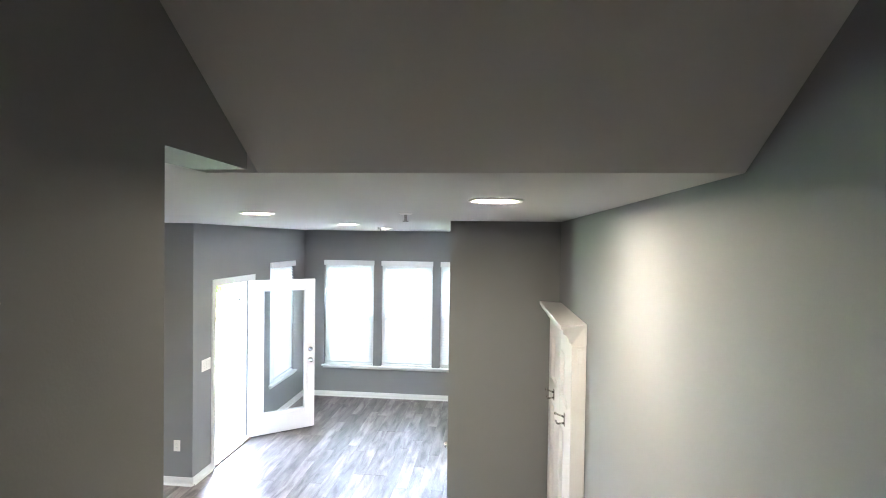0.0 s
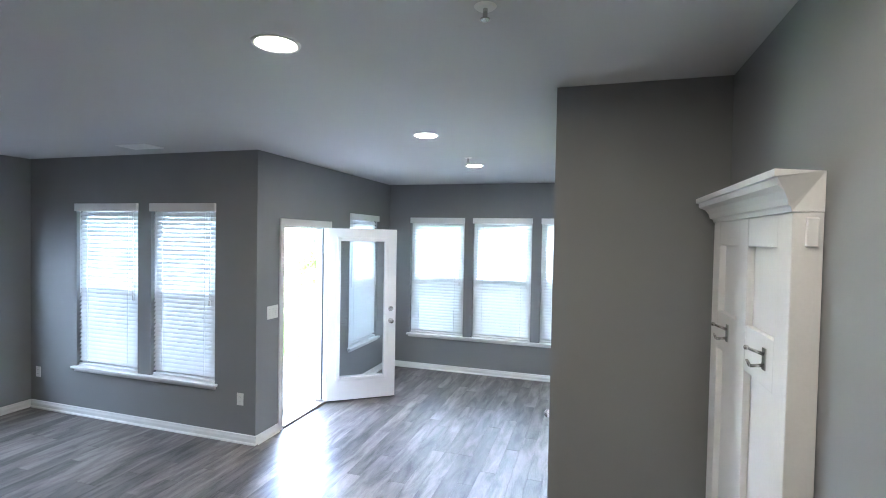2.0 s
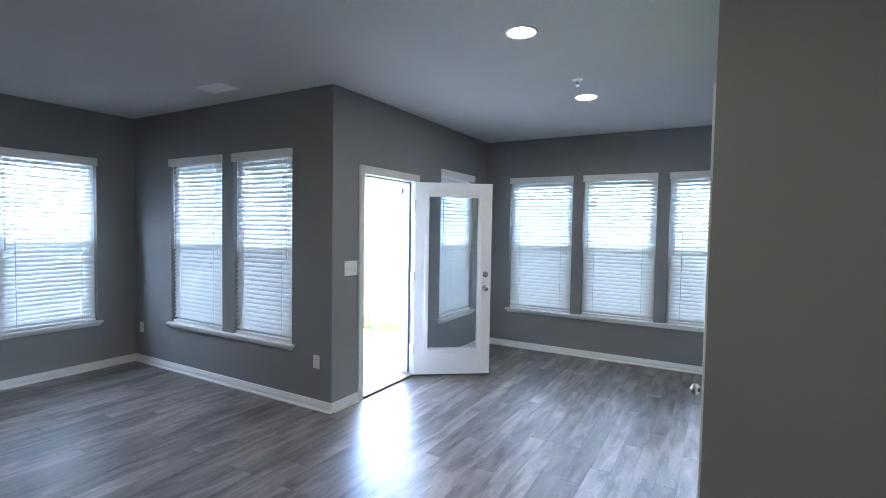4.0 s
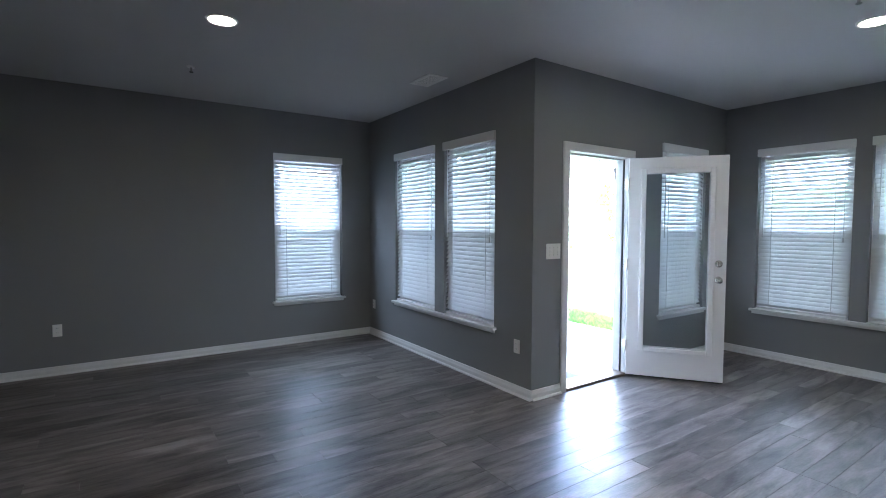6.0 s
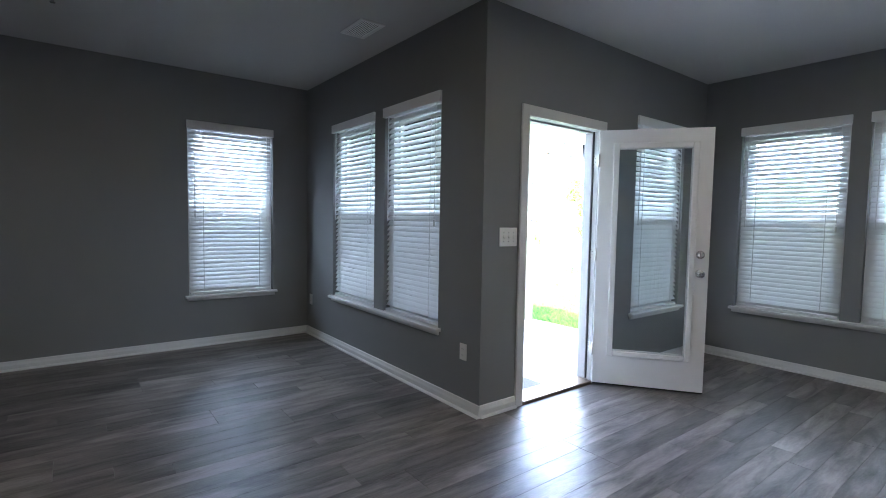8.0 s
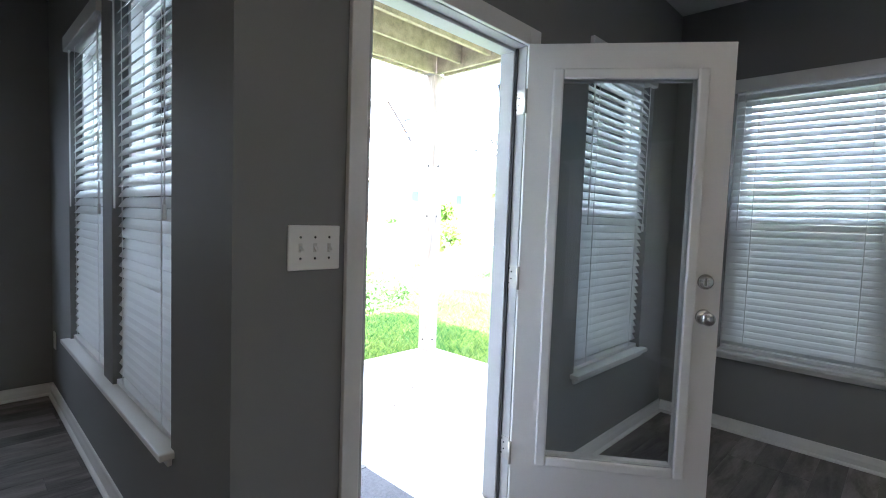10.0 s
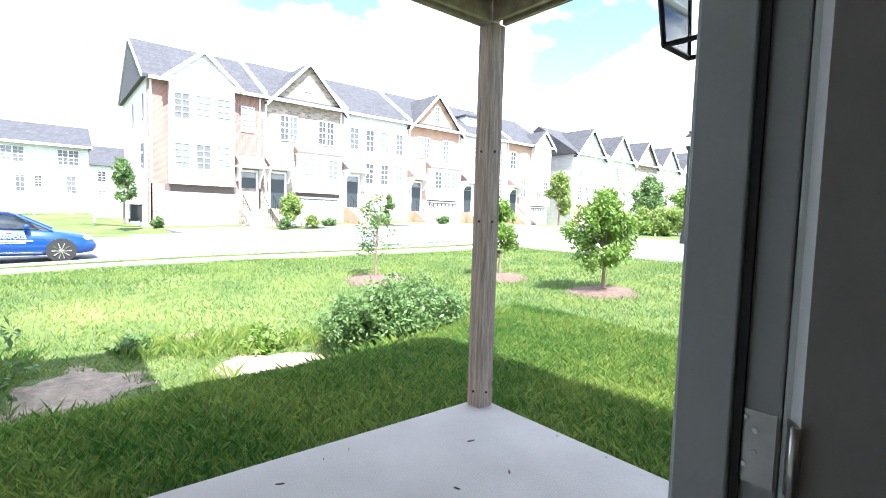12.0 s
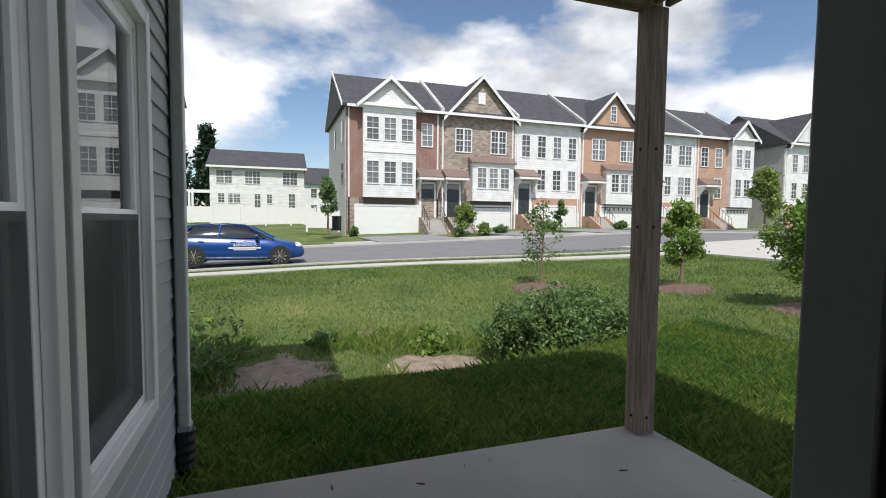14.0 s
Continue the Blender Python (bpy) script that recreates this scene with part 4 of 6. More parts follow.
M_STEPS = mat("entry_step_stone", (0.42, 0.4, 0.38), 0.9, var=0.15, scale=5)
FX = -36.0
WIN = {}


def hwin(parent, x, y, z, w, h, muntin=True):
    """One house window in a wall facing +x: its frame with a dark pane behind, centred at y, sill at z."""
    k = (round(w, 2), round(h, 2), muntin)
    if k not in WIN:
        t, m = 0.08, 0.014
        us = [-w / 2, 0, w / 2] if muntin else [-w / 2, w / 2]
        zs = [0, h * 0.25, h * 0.5, h * 0.75, h] if muntin else [0, h * 0.5, h]
        cells = [(us[i] + (m if i else 0), us[i + 1] - (m if i + 2 < len(us) else 0), zs[j] + (m * (2.4 if abs(zs[j] - h / 2) < 0.01 else 1) if j else 0), zs[j + 1] - (m * (2.4 if abs(zs[j + 1] - h / 2) < 0.01 else 1) if j + 2 < len(zs) else 0))
                 for i in range(len(us) - 1) for j in range(len(zs) - 1)]
        f = holed(B(), "x", 0.013, 0.06, -w / 2 - t, w / 2 + t, -t, h + t, cells)
        WIN[k] = (mesh_of("window", f, M_WHITE), mesh_of("pane", box(B(), 0.003, -w / 2, 0, 0.012, w / 2, h), M_PANE))
    o = new("window", WIN[k][0])
    o.location, o.parent = (x, y, z), parent
    p = new("pane", WIN[k][1])
    p.parent = o
    p["label"] = "dark reflecting glass"
    return o


def garage(par, y0, y1, x, z):
    g = part("garage_door", box(B(), x, y0, z, x + 0.05, y1, z + 2.15), M_WHITE, par, "white panelled garage door")
    for i in range(4):
        for j in range(8):
            w = (y1 - y0) / 8
            part("panel", box(B(), x + 0.0505, y0 + j * w + 0.07, z + 0.06 + i * 0.53, x + 0.064, y0 + (j + 1) * w - 0.07, z + 0.49 + i * 0.53), M_WHITE, g)
    f = B()
    box(f, x, y0 - 0.14, z, x + 0.09, y0 - 0.002, z + 2.3), box(f, x, y1 + 0.002, z, x + 0.09, y1 + 0.14, z + 2.3), box(f, x, y0 - 0.002, z + 2.152, x + 0.09, y1 + 0.002, z + 2.3)
    part("garage_trim", f, M_WHITE, par)


def entry(par, y, z, wallm, x=FX):
    """Entry door with sidelight trim, bracketed canopy and a flight of steps down to the drive."""
    d = part("entry_door", box(B(), x + 0.002, y - 0.5, z, x + 0.06, y + 0.5, z + 2.15), M_ENTRY, par, "dark panelled entry door")
    part("transom", box(B(), x + 0.002, y - 0.5, z + 2.2, x + 0.05, y + 0.5, z + 2.55), M_PANE, d)
    f = B()
    for a, b, c, e in ((-0.68, -0.52, 0, 2.75), (0.52, 0.68, 0, 2.75), (-0.52, 0.52, 2.6, 2.75)):
        box(f, x + 0.002, y + a, z + c, x + 0.12, y + b, z + e)
    part("door_surround", f, M_WHITE, par)
    part("canopy", prism(B(), [(x, z + 3.0), (x + 1.15, z + 3.0), (x + 1.15, z + 3.1), (x + 0.05, z + 3.75), (x, z + 3.75)], "y", y - 0.95, y + 0.95), M_COPPER, par, "brown metal canopy roof")
    part("canopy_fascia", box(B(), x, y - 0.97, z + 2.85, x + 1.17, y + 0.97, z + 2.998), M_WHITE, par)
    for s in (-0.8, 0.8):
        part("bracket", prism(B(), [(x, z + 1.9), (x + 0.12, z + 1.9), (x + 0.95, z + 2.75), (x + 0.95, z + 2.848), (x, z + 2.848)], "y", y + s - 0.06, y + s + 0.06), M_WHITE, par)
    zg = ground_z(x + 4, y) + 0.1
    n = max(3, int((z - zg) / 0.19))
    part("stoop", box(B(), x + 0.13, y - 0.75, zg - 0.3, x + 1.2, y + 0.75, z - 0.02), wallm, par)
    for i in range(n):
        zz = z - 0.02 - (i + 1) * (z - zg) / (n + 1)
        part("step", box(B(), x + 1.2 + i * 0.28, y - 0.7, zg - 0.3, x + 1.2 + (i + 1) * 0.28, y + 0.7, zz), M_STEPS, par)
    L = n * 0.28
    for s in (-0.72, 0.72):
        bm = cyl(B(), (x + 1.2, y + s, z + 0.9), (x + 1.2 + L, y + s, zg + 0.95), 0.025, None, 6)
        for q in range(5):
            xx = x + 1.2 + L * q / 4
            zz = z - (z - zg) * q / 4
            cyl(bm, (xx, y + s, zz - 0.05), (xx, y + s, zz + 0.92), 0.016, None, 6)
        part("railing", bm, M_IRON, par, "black iron railing")
        part("cheek_wall", prism(B(), [(x + 1.2, zg - 0.3), (x + 1.2 + L + 0.2, zg - 0.3), (x + 1.2 + L + 0.2, zg + 0.2), (x + 1.2, z)], "y", y + s * 1.06 - 0.1, y + s * 1.06 + 0.1), wallm, par)


def unit(y0, y1, wallm, label, zg, eave, ridge, end=False):
    h = thing("townhouse", pose(0, 0, 0), label, "townhouse", "row of townhouses")
    part("wall", box(B(), FX - 11, y0, zg - 0.6, FX, y1, eave), wallm, h)
    part("roof", prism(B(), [(FX - 11.5, eave - 0.05), (FX + 0.45, eave - 0.05), (FX + 0.45, eave + 0.12), (FX - 5.5, ridge), (FX - 11.5, eave + 0.12)], "y", y0 - (0.35 if end else 0), y1), M_SHING, h, "dark shingle roof")
    part("eave_board", box(B(), FX + 0.4505, y0, eave - 0.12, FX + 0.58, y1, eave + 0.08), M_WHITE, h)
    part("party_wall_cap", prism(B(), [(FX + 0.5, eave + 0.1), (FX + 0.5, eave + 0.34), (FX - 5.5, ridge + 0.22), (FX - 5.5, ridge - 0.05)], "y", y1 - 0.14, y1 + 0.14), M_GSID, h)
    for yy in ((y0 + 0.12, y1 - 0.3)):
        part("downspout", box(B(), FX + 0.001, yy, zg, FX + 0.09, yy + 0.1, eave - 0.1), M_WHITE, h)
    return h


def gable(par, yc, half, zb, za, x, material, dx=0.0):
    """A front gable: face, white rakes and its own shingle roof running back into the main one."""
    part("gable_face", prism(B(), [(yc - half, zb), (yc + half, zb), (yc, za)], "x", x - 0.3, x), material, par)
    back = 5.2
    bm = B()
    ov = 0.3
    sl = (za - zb) / half
    for s in (-1, 1):
        v = [(x + 0.35, yc, za + 0.12), (x + 0.35, yc + s * (half + ov), zb - ov * sl + 0.12), (x - 0.4, yc + s * (half + ov), zb - ov * sl + 0.12), (x - back, yc, za + 0.12)]
        top = [bm.verts.new(p) for p in v]
        bot = [bm.verts.new((p[0], p[1], p[2] - 0.14)) for p in v]
        bm.faces.new(top), bm.faces.new(bot[::-1])
        for i in range(4):
            j = (i + 1) % 4
            bm.faces.new((top[i], bot[i], bot[j], top[j]))
    bmesh.ops.recalc_face_normals(bm, faces=bm.faces)
    part("gable_roof", bm, M_SHING, par)
    for s in (-1, 1):
        pts = [(yc, za + 0.13), (yc + s * (half + ov), zb - ov * sl + 0.13), (yc + s * (half + ov), zb - ov * sl - 0.16), (yc, za - 0.18)]
        part("rake_board", prism(B(), pts, "x", x + 0.352, x + 0.42), M_WHITE, par)
    if half < 2.5:
        part("gable_cornice", box(B(), x + 0.002, yc - half - 0.15, zb - 0.2, x + 0.33, yc + half + 0.15, zb + 0.02), M_WHITE, par)


def bay(par, y0, y1, z0, z1, out, material, roof=True):
    b = part("bay", box(B(), FX + 0.001, y0, z0, FX + out, y1, z1), material, par, "white projecting bay")
    part("bay_trim", box(B(), FX + 0.001, y0 - 0.06, z1 + 0.001, FX + out + 0.08, y1 + 0.06, z1 + 0.14), M_WHITE, b)
    if roof:
        part("bay_roof", prism(B(), [(FX, z1 + 0.141), (FX + out + 0.25, z1 + 0.141), (FX + out + 0.25, z1 + 0.22), (FX, z1 + 0.75)], "y", y0 - 0.2, y1 + 0.2), M_COPPER, b, "brown metal roof")
    return b


ZG = 0.2
# end house: red brick with a tall white bay under a small gable
h = unit(5.8, 13.1, M_RED, "red brick end townhouse with a tall white bay and gable", ZG, 9.6, 13.4, True)
part("stone_base", box(B(), FX + 0.001, 5.82, ZG - 0.4, FX + 0.09, 13.08, 3.0), M_STONE, h)
b = bay(h, 6.95, 10.95, 3.0, 9.62, 0.55, M_WSID, False)
for yy in (7.65, 8.95, 10.25):
    hwin(b, FX + 0.551, yy, 7.25, 0.85, 1.6)
    hwin(b, FX + 0.551, yy, 4.05, 0.85, 1.6)
part("bay_band", box(B(), FX + 0.551, 6.95, 6.3, FX + 0.6, 10.95, 6.5), M_WHITE, b)
gable(h, 8.95, 2.2, 9.8, 11.75, FX + 0.55, M_WSID)
part("shadow_band", box(B(), FX + 0.091, 6.7, 2.5, FX + 0.12, 11.2, 3.0), M_BROWN, h)
garage(h, 6.5, 11.2, FX + 0.092, ZG)
hwin(h, FX, 12.0, 7.05, 0.8, 1.65)
entry(h, 12.05, 1.55, M_STONE)
part("side_wall", box(B(), FX - 10.99, 5.74, ZG - 0.4, FX - 0.15, 5.799, 9.6), M_GSID, h, "pale grey siding on the end wall")
part("side_gable", prism(B(), [(FX - 11.4, 9.5), (FX + 0.4, 9.5), (FX - 5.5, 13.35)], "y", 5.7, 5.79), M_GSID, h)
for yy, z in ((-2.0, 7.2), (-2.0, 4.0), (-6.5, 7.2)):
    part("side_window", box(B(), FX + yy, 5.68, z, FX + yy + 0.8, 5.739, z + 1.6), M_PANE, h)
bm = B()
for s in (0, 1):
    xa, xb = (FX + 0.5, FX - 5.5) if s == 0 else (FX - 5.5, FX - 11.5)
    za, zb = (9.6, 13.4) if s == 0 else (13.4, 9.6)
    prism(bm, [(xa, za - 0.1), (xa, za + 0.15), (xb, zb + 0.15), (xb, zb - 0.1)], "y", 5.38, 5.445)
part("side_rake", bm, M_WHITE, h)
# stone house with the large gable
h = unit(13.1, 19.6, M_STONE, "brown ledge-stone townhouse with a large front gable", ZG + 0.1, 9.6, 13.5)
gable(h, 16.5, 3.0, 9.5, 12.7, FX + 0.12, M_STONE)
part("gable_vent", box(B(), FX + 0.122, 16.2, 10.6, FX + 0.18, 16.8, 11.5), M_WHITE, h)
for yy in (14.7, 15.35, 17.75, 18.4):
    hwin(h, FX, yy, 6.8, 0.62, 1.75)
b = bay(h, 15.6, 19.2, 2.9, 5.75, 0.6, M_WSID)
for yy in (16.4, 17.4, 18.4):
    hwin(b, FX + 0.601, yy, 3.95, 0.72, 1.55)
part("shadow_band", box(B(), FX + 0.001, 15.4, 2.35, FX + 0.06, 19.4, 2.9), M_BROWN, h)
hwin(h, FX, 19.25, 4.3, 0.4, 0.9)
garage(h, 15.4, 19.1, FX + 0.001, ZG + 0.1)
entry(h, 14.15, 1.6, M_STONE)
# white house
h = unit(19.6, 26.0, M_WSID, "white sided townhouse with a brick base band", ZG + 0.2, 9.55, 13.5)
part("brick_base", box(B(), FX + 0.001, 21.3, 2.2, FX + 0.08, 25.9, 3.3), M_ORANGE, h)
for yy in (20.6, 22.1, 23.6, 25.1):
    hwin(h, FX, yy, 6.7, 0.72, 1.75)
for yy in (22.1, 23.6, 25.1):
    hwin(h, FX, yy, 4.0, 0.72, 1.65)
garage(h, 21.6, 25.4, FX + 0.082, ZG + 0.2)
entry(h, 20.45, 1.9, M_ORANGE)
# orange brick gable house
h = unit(26.0, 32.4, M_ORANGE, "orange brick townhouse with a front gable and low bay", ZG + 0.25, 9.5, 13.5)
gable(h, 29.2, 3.0, 9.4, 12.6, FX + 0.12, M_ORANGE)
hwin(h, FX + 0.122, 29.2, 10.2, 0.5, 1.3)
for yy in (27.5, 28.15, 30.5, 31.15):
    hwin(h, FX, yy, 6.8, 0.62, 1.75)
b = bay(h, 28.3, 32.0, 2.9, 5.7, 0.6, M_WSID)
for yy in (29.2, 30.2, 31.2):
    hwin(b, FX + 0.601, yy, 4.0, 0.72, 1.5)
part("shadow_band", box(B(), FX + 0.001, 28.2, 2.35, FX + 0.06, 32.2, 2.9), M_BROWN, h)
garage(h, 28.2, 32.0, FX + 0.001, ZG + 0.3)
entry(h, 27.0, 1.8, M_ORANGE)
# white house with a dormer
h = unit(32.4, 39.0, M_WSID, "white sided townhouse with a small roof dormer", ZG + 0.3, 9.5, 13.5)
for yy in (34.6, 35.6, 37.2, 38.0):
    hwin(h, FX, yy, 6.8, 0.68, 1.75)
    hwin(h, FX, yy, 4.0, 0.68, 1.6)
d = part("dormer", box(B(), FX - 3.4, 34.2, 9.9, FX - 1.4, 35.8, 11.7), M_WHITE, h)
part("dormer_roof", box(B(), FX - 4.2, 34.0, 11.7, FX - 1.2, 36.0, 11.85), M_SHING, d)
hwin(h, FX - 1.4, 35.0, 10.6, 0.7, 0.9)
part("brick_base", box(B(), FX + 0.001, 34.4, ZG, FX + 0.08, 38.9, 3.2), M_ORANGE, h)
garage(h, 34.6, 38.4, FX + 0.082, ZG + 0.3)
entry(h, 33.4, 1.9, M_ORANGE)
# orange house with a white wing
h = unit(39.0, 46.0, M_ORANGE, "orange brick townhouse with a narrow white wing", ZG + 0.3, 9.5, 13.4)
b = bay(h, 43.0, 45.9, 2.9, 9.5, 0.5, M_WSID, False)
gable(h, 44.45, 1.6, 9.6, 11.2, FX + 0.5, M_WSID)
for yy in (40.0, 41.8):
    hwin(h, FX, yy, 6.8, 0.8, 1.75)
hwin(h, FX, 41.8, 3.8, 0.8, 1.8)
for yy in (43.9, 45.0):
    hwin(b, FX + 0.501, yy, 6.8, 0.7, 1.7)
    hwin(b, FX + 0.501, yy, 4.0, 0.7, 1.6)
part("shadow_band", box(B(), FX + 0.001, 42.9, 2.35, FX + 0.06, 45.95, 2.9), M_BROWN, h)
garage(h, 42.4, 45.8, FX + 0.001, ZG + 0.3)
entry(h, 40.1, 1.9, M_ORANGE)
# the next row, farther along
for i in range(5):
    y0, y1 = 51.0 + i * 7, 58.0 + i * 7
    h = unit(y0, y1, M_WSID if i != 2 else M_STONE, "white sided townhouse in the farther row" if i != 2 else "grey stone townhouse in the farther row", 0.6, 9.6, 13.5, i == 0)
    gable(h, y0 + 3.4, 3.1, 9.5, 12.9, FX + 0.12, M_WSID if i != 2 else M_STONE)
    for yy in (1.4, 3.0, 4.6, 6.0):
        hwin(h, FX, y0 + yy, 6.8, 0.7, 1.75)
        hwin(h, FX, y0 + yy, 4.0, 0.7, 1.6)
    part("brick_base", box(B(), FX + 0.001, y0 + 0.1, 0.3, FX + 0.08, y1 - 0.1, 3.3), M_ORANGE if i == 0 else M_WSID, h)
    garage(h, y0 + 2.5, y0 + 6.5, FX + 0.082, 0.6)
    hwin(h, FX + 0.12, y0 + 3.4, 10.4, 0.5, 1.1)
    if i == 0:
        part("side_wall", box(B(), FX - 10.99, y0 - 0.06, 0, FX - 0.1, y0 - 0.001, 9.6), M_GSID, h)
    if i == 4:
        for q in (1.5, 4.5):
            part("dormer", box(B(), FX - 3.2, y0 + q, 10.2, FX - 1.2, y0 + q + 1.5, 11.8), M_WHITE, h)
for y0, y1 in ((6.3, 11.4), (15.2, 19.3), (21.5, 25.6), (28.1, 32.1), (34.5, 38.5), (42.3, 45.9)):
    strip("driveway", lambda y: -35.8, lambda y: -26.2, [y0, (y0 + y1) / 2, y1], 0.16, M_DRIVE, "grey asphalt driveway before a garage", "driveway")

# ---- detached house, fences ----
dh = thing("detached_house", pose(-60, -6, 0), "white two-storey house with a dark roof behind a fence", "house")
part("wall", box(B(), -9, 0, 0.5, 0, 10.2, 7.2), M_WSID, dh)
part("roof", prism(B(), [(-9.5, 7.1), (0.5, 7.1), (0.5, 7.25), (-4.5, 9.6), (-9.5, 7.25)], "y", -0.3, 10.5), M_SHING, dh)
part("eave_board", box(B(), 0.501, -0.3, 7.0, 0.6, 10.5, 7.22), M_WHITE, dh)
for yy in (1.5, 4.5, 8.6):
    for q in (-0.42, 0.42):
        hwin(dh, 0, yy + q, 5.3, 0.75, 1.4)
for yy, w, z, hh in ((1.2, 0.7, 3.1, 1.2), (2.0, 0.7, 3.1, 1.2), (2.8, 0.7, 3.1, 1.2), (5.0, 0.6, 2.5, 1.9), (6.3, 0.5, 3.1, 1.0), (8.8, 0.7, 2.4, 1.8)):
    hwin(dh, 0, yy, z, w, hh)
pg = thing("pergola", pose(-57.5, -7.4, 0), "white garden pergola behind the fence", "pergola")
for x in (0, 2.2):
    for y in (0, 3.4, 7.2):
        part("post", box(B(), x - 0.1, y - 0.1, 0.8, x + 0.1, y + 0.1, 4.0), M_WHITE, pg)
    part("beam", box(B(), x - 0.07, -0.3, 4.001, x + 0.07, 7.5, 4.22), M_WHITE, pg)
d2 = thing("far_house", pose(-82, 5, 0), "far white house with a dark roof", "house")
part("wall", box(B(), -8, 0, 0, 0, 8, 7.0), M_WSID, d2)
part("roof", prism(B(), [(-8.5, 7), (0.5, 7), (-4, 10)], "y", -0.3, 8.3), M_SHING, d2)
for yy in (2, 4, 6):
    for z in (2.2, 4.8):
        hwin(d2, 0, yy, z, 0.9, 1.4)


def fence(a, b, z, hgt, label):
    f = thing("vinyl_fence", pose(0, 0, 0), label, "fence", "white fences")
    a, b = Vector(a), Vector(b)
    n = max(1, round((b - a).length / 2.4))
    for i in range(n + 1):
        p = a.lerp(b, i / n)
        part("post", box(B(), p.x - 0.07, p.y - 0.07, z - 0.4, p.x + 0.07, p.y + 0.07, z + hgt + 0.1), M_WHITE, f)
        if i < n:
            q = a.lerp(b, (i + 1) / n)
            part("fence_panel", box(B(), min(p.x, q.x) - 0.02, min(p.y, q.y) + 0.075, z - 0.1, max(p.x, q.x) + 0.02, max(p.y, q.y) - 0.075, z + hgt), M_WHITE, f)


fence((-49, -16), (-49, 4.6), 1.02, 1.35, "tall white vinyl privacy fence on the bank")
fence((-38, 3.1), (-38, 5.5), 0.75, 1.15, "short white vinyl fence beside the end house")
# grey sided row on the near left of the street
lh = thing("grey_townhouse", pose(0, 0, 0), "grey sided townhouse end seen past the downspout", "townhouse")
part("wall", box(B(), -37, -16, 0, -30, -5.1, 8.8), M_GSID, lh)
part("roof", prism(B(), [(-37.4, 8.8), (-29.6, 8.8), (-33.5, 11.4)], "y", -16, -4.8), M_SHING, lh)
for z in (2.0, 4.6, 7.0):
    part("window", box(B(), -33, -5.099, z, -32.2, -5.05, z + 1.4), M_PANE, lh)
bn = thing("wheeled_bin", pose(-35.3, 5.0, 0.45), "black wheeled bin beside the end house", "bin")
part("body", prism(B(), [(-0.28, 0.08), (0.28, 0.08), (0.36, 1.05), (-0.36, 1.05)], "y", -0.3, 0.3), M_BLACK, bn)
part("lid", box(B(), -0.4, -0.33, 1.051, 0.4, 0.33, 1.12, 0.02), M_BLACK, bn)
for s in (-0.3, 0.3):
    part("wheel", cyl(B(), (-0.25, s - 0.04, 0.11), (-0.25, s + 0.04, 0.11), 0.11), M_BLACK, bn)

# ---- street lamp ----
LX, LY = -8.7, 20.5
lz = 0.55
sl = thing("street_lamp", pose(LX, LY, lz), "black post-top street lamp with a clear lantern", "street lamp")
bm = cyl(B(), (0, 0, 0), (0, 0, 0.5), 0.16, 0.1, 12)
cyl(bm, (0, 0, 0.5), (0, 0, 3.75), 0.06, 0.045, 12)
part("pole", bm, M_IRON, sl)
part("collar", cyl(B(), (0, 0, 3.75), (0, 0, 3.9), 0.09, 0.14, 12), M_IRON, sl)
part("globe", cyl(B(), (0, 0, 3.901), (0, 0, 4.25), 0.13, 0.19, 12), mat("lamp_glass", (0.7, 0.7, 0.66), 0.2, spec=0.7), sl, "pale glass globe")
part("cap", cyl(B(), (0, 0, 4.251), (0, 0, 4.42), 0.22, 0.04, 12), M_IRON, sl)
part("finial", ball(B(), (0, 0, 4.47), 0.05), M_IRON, sl)


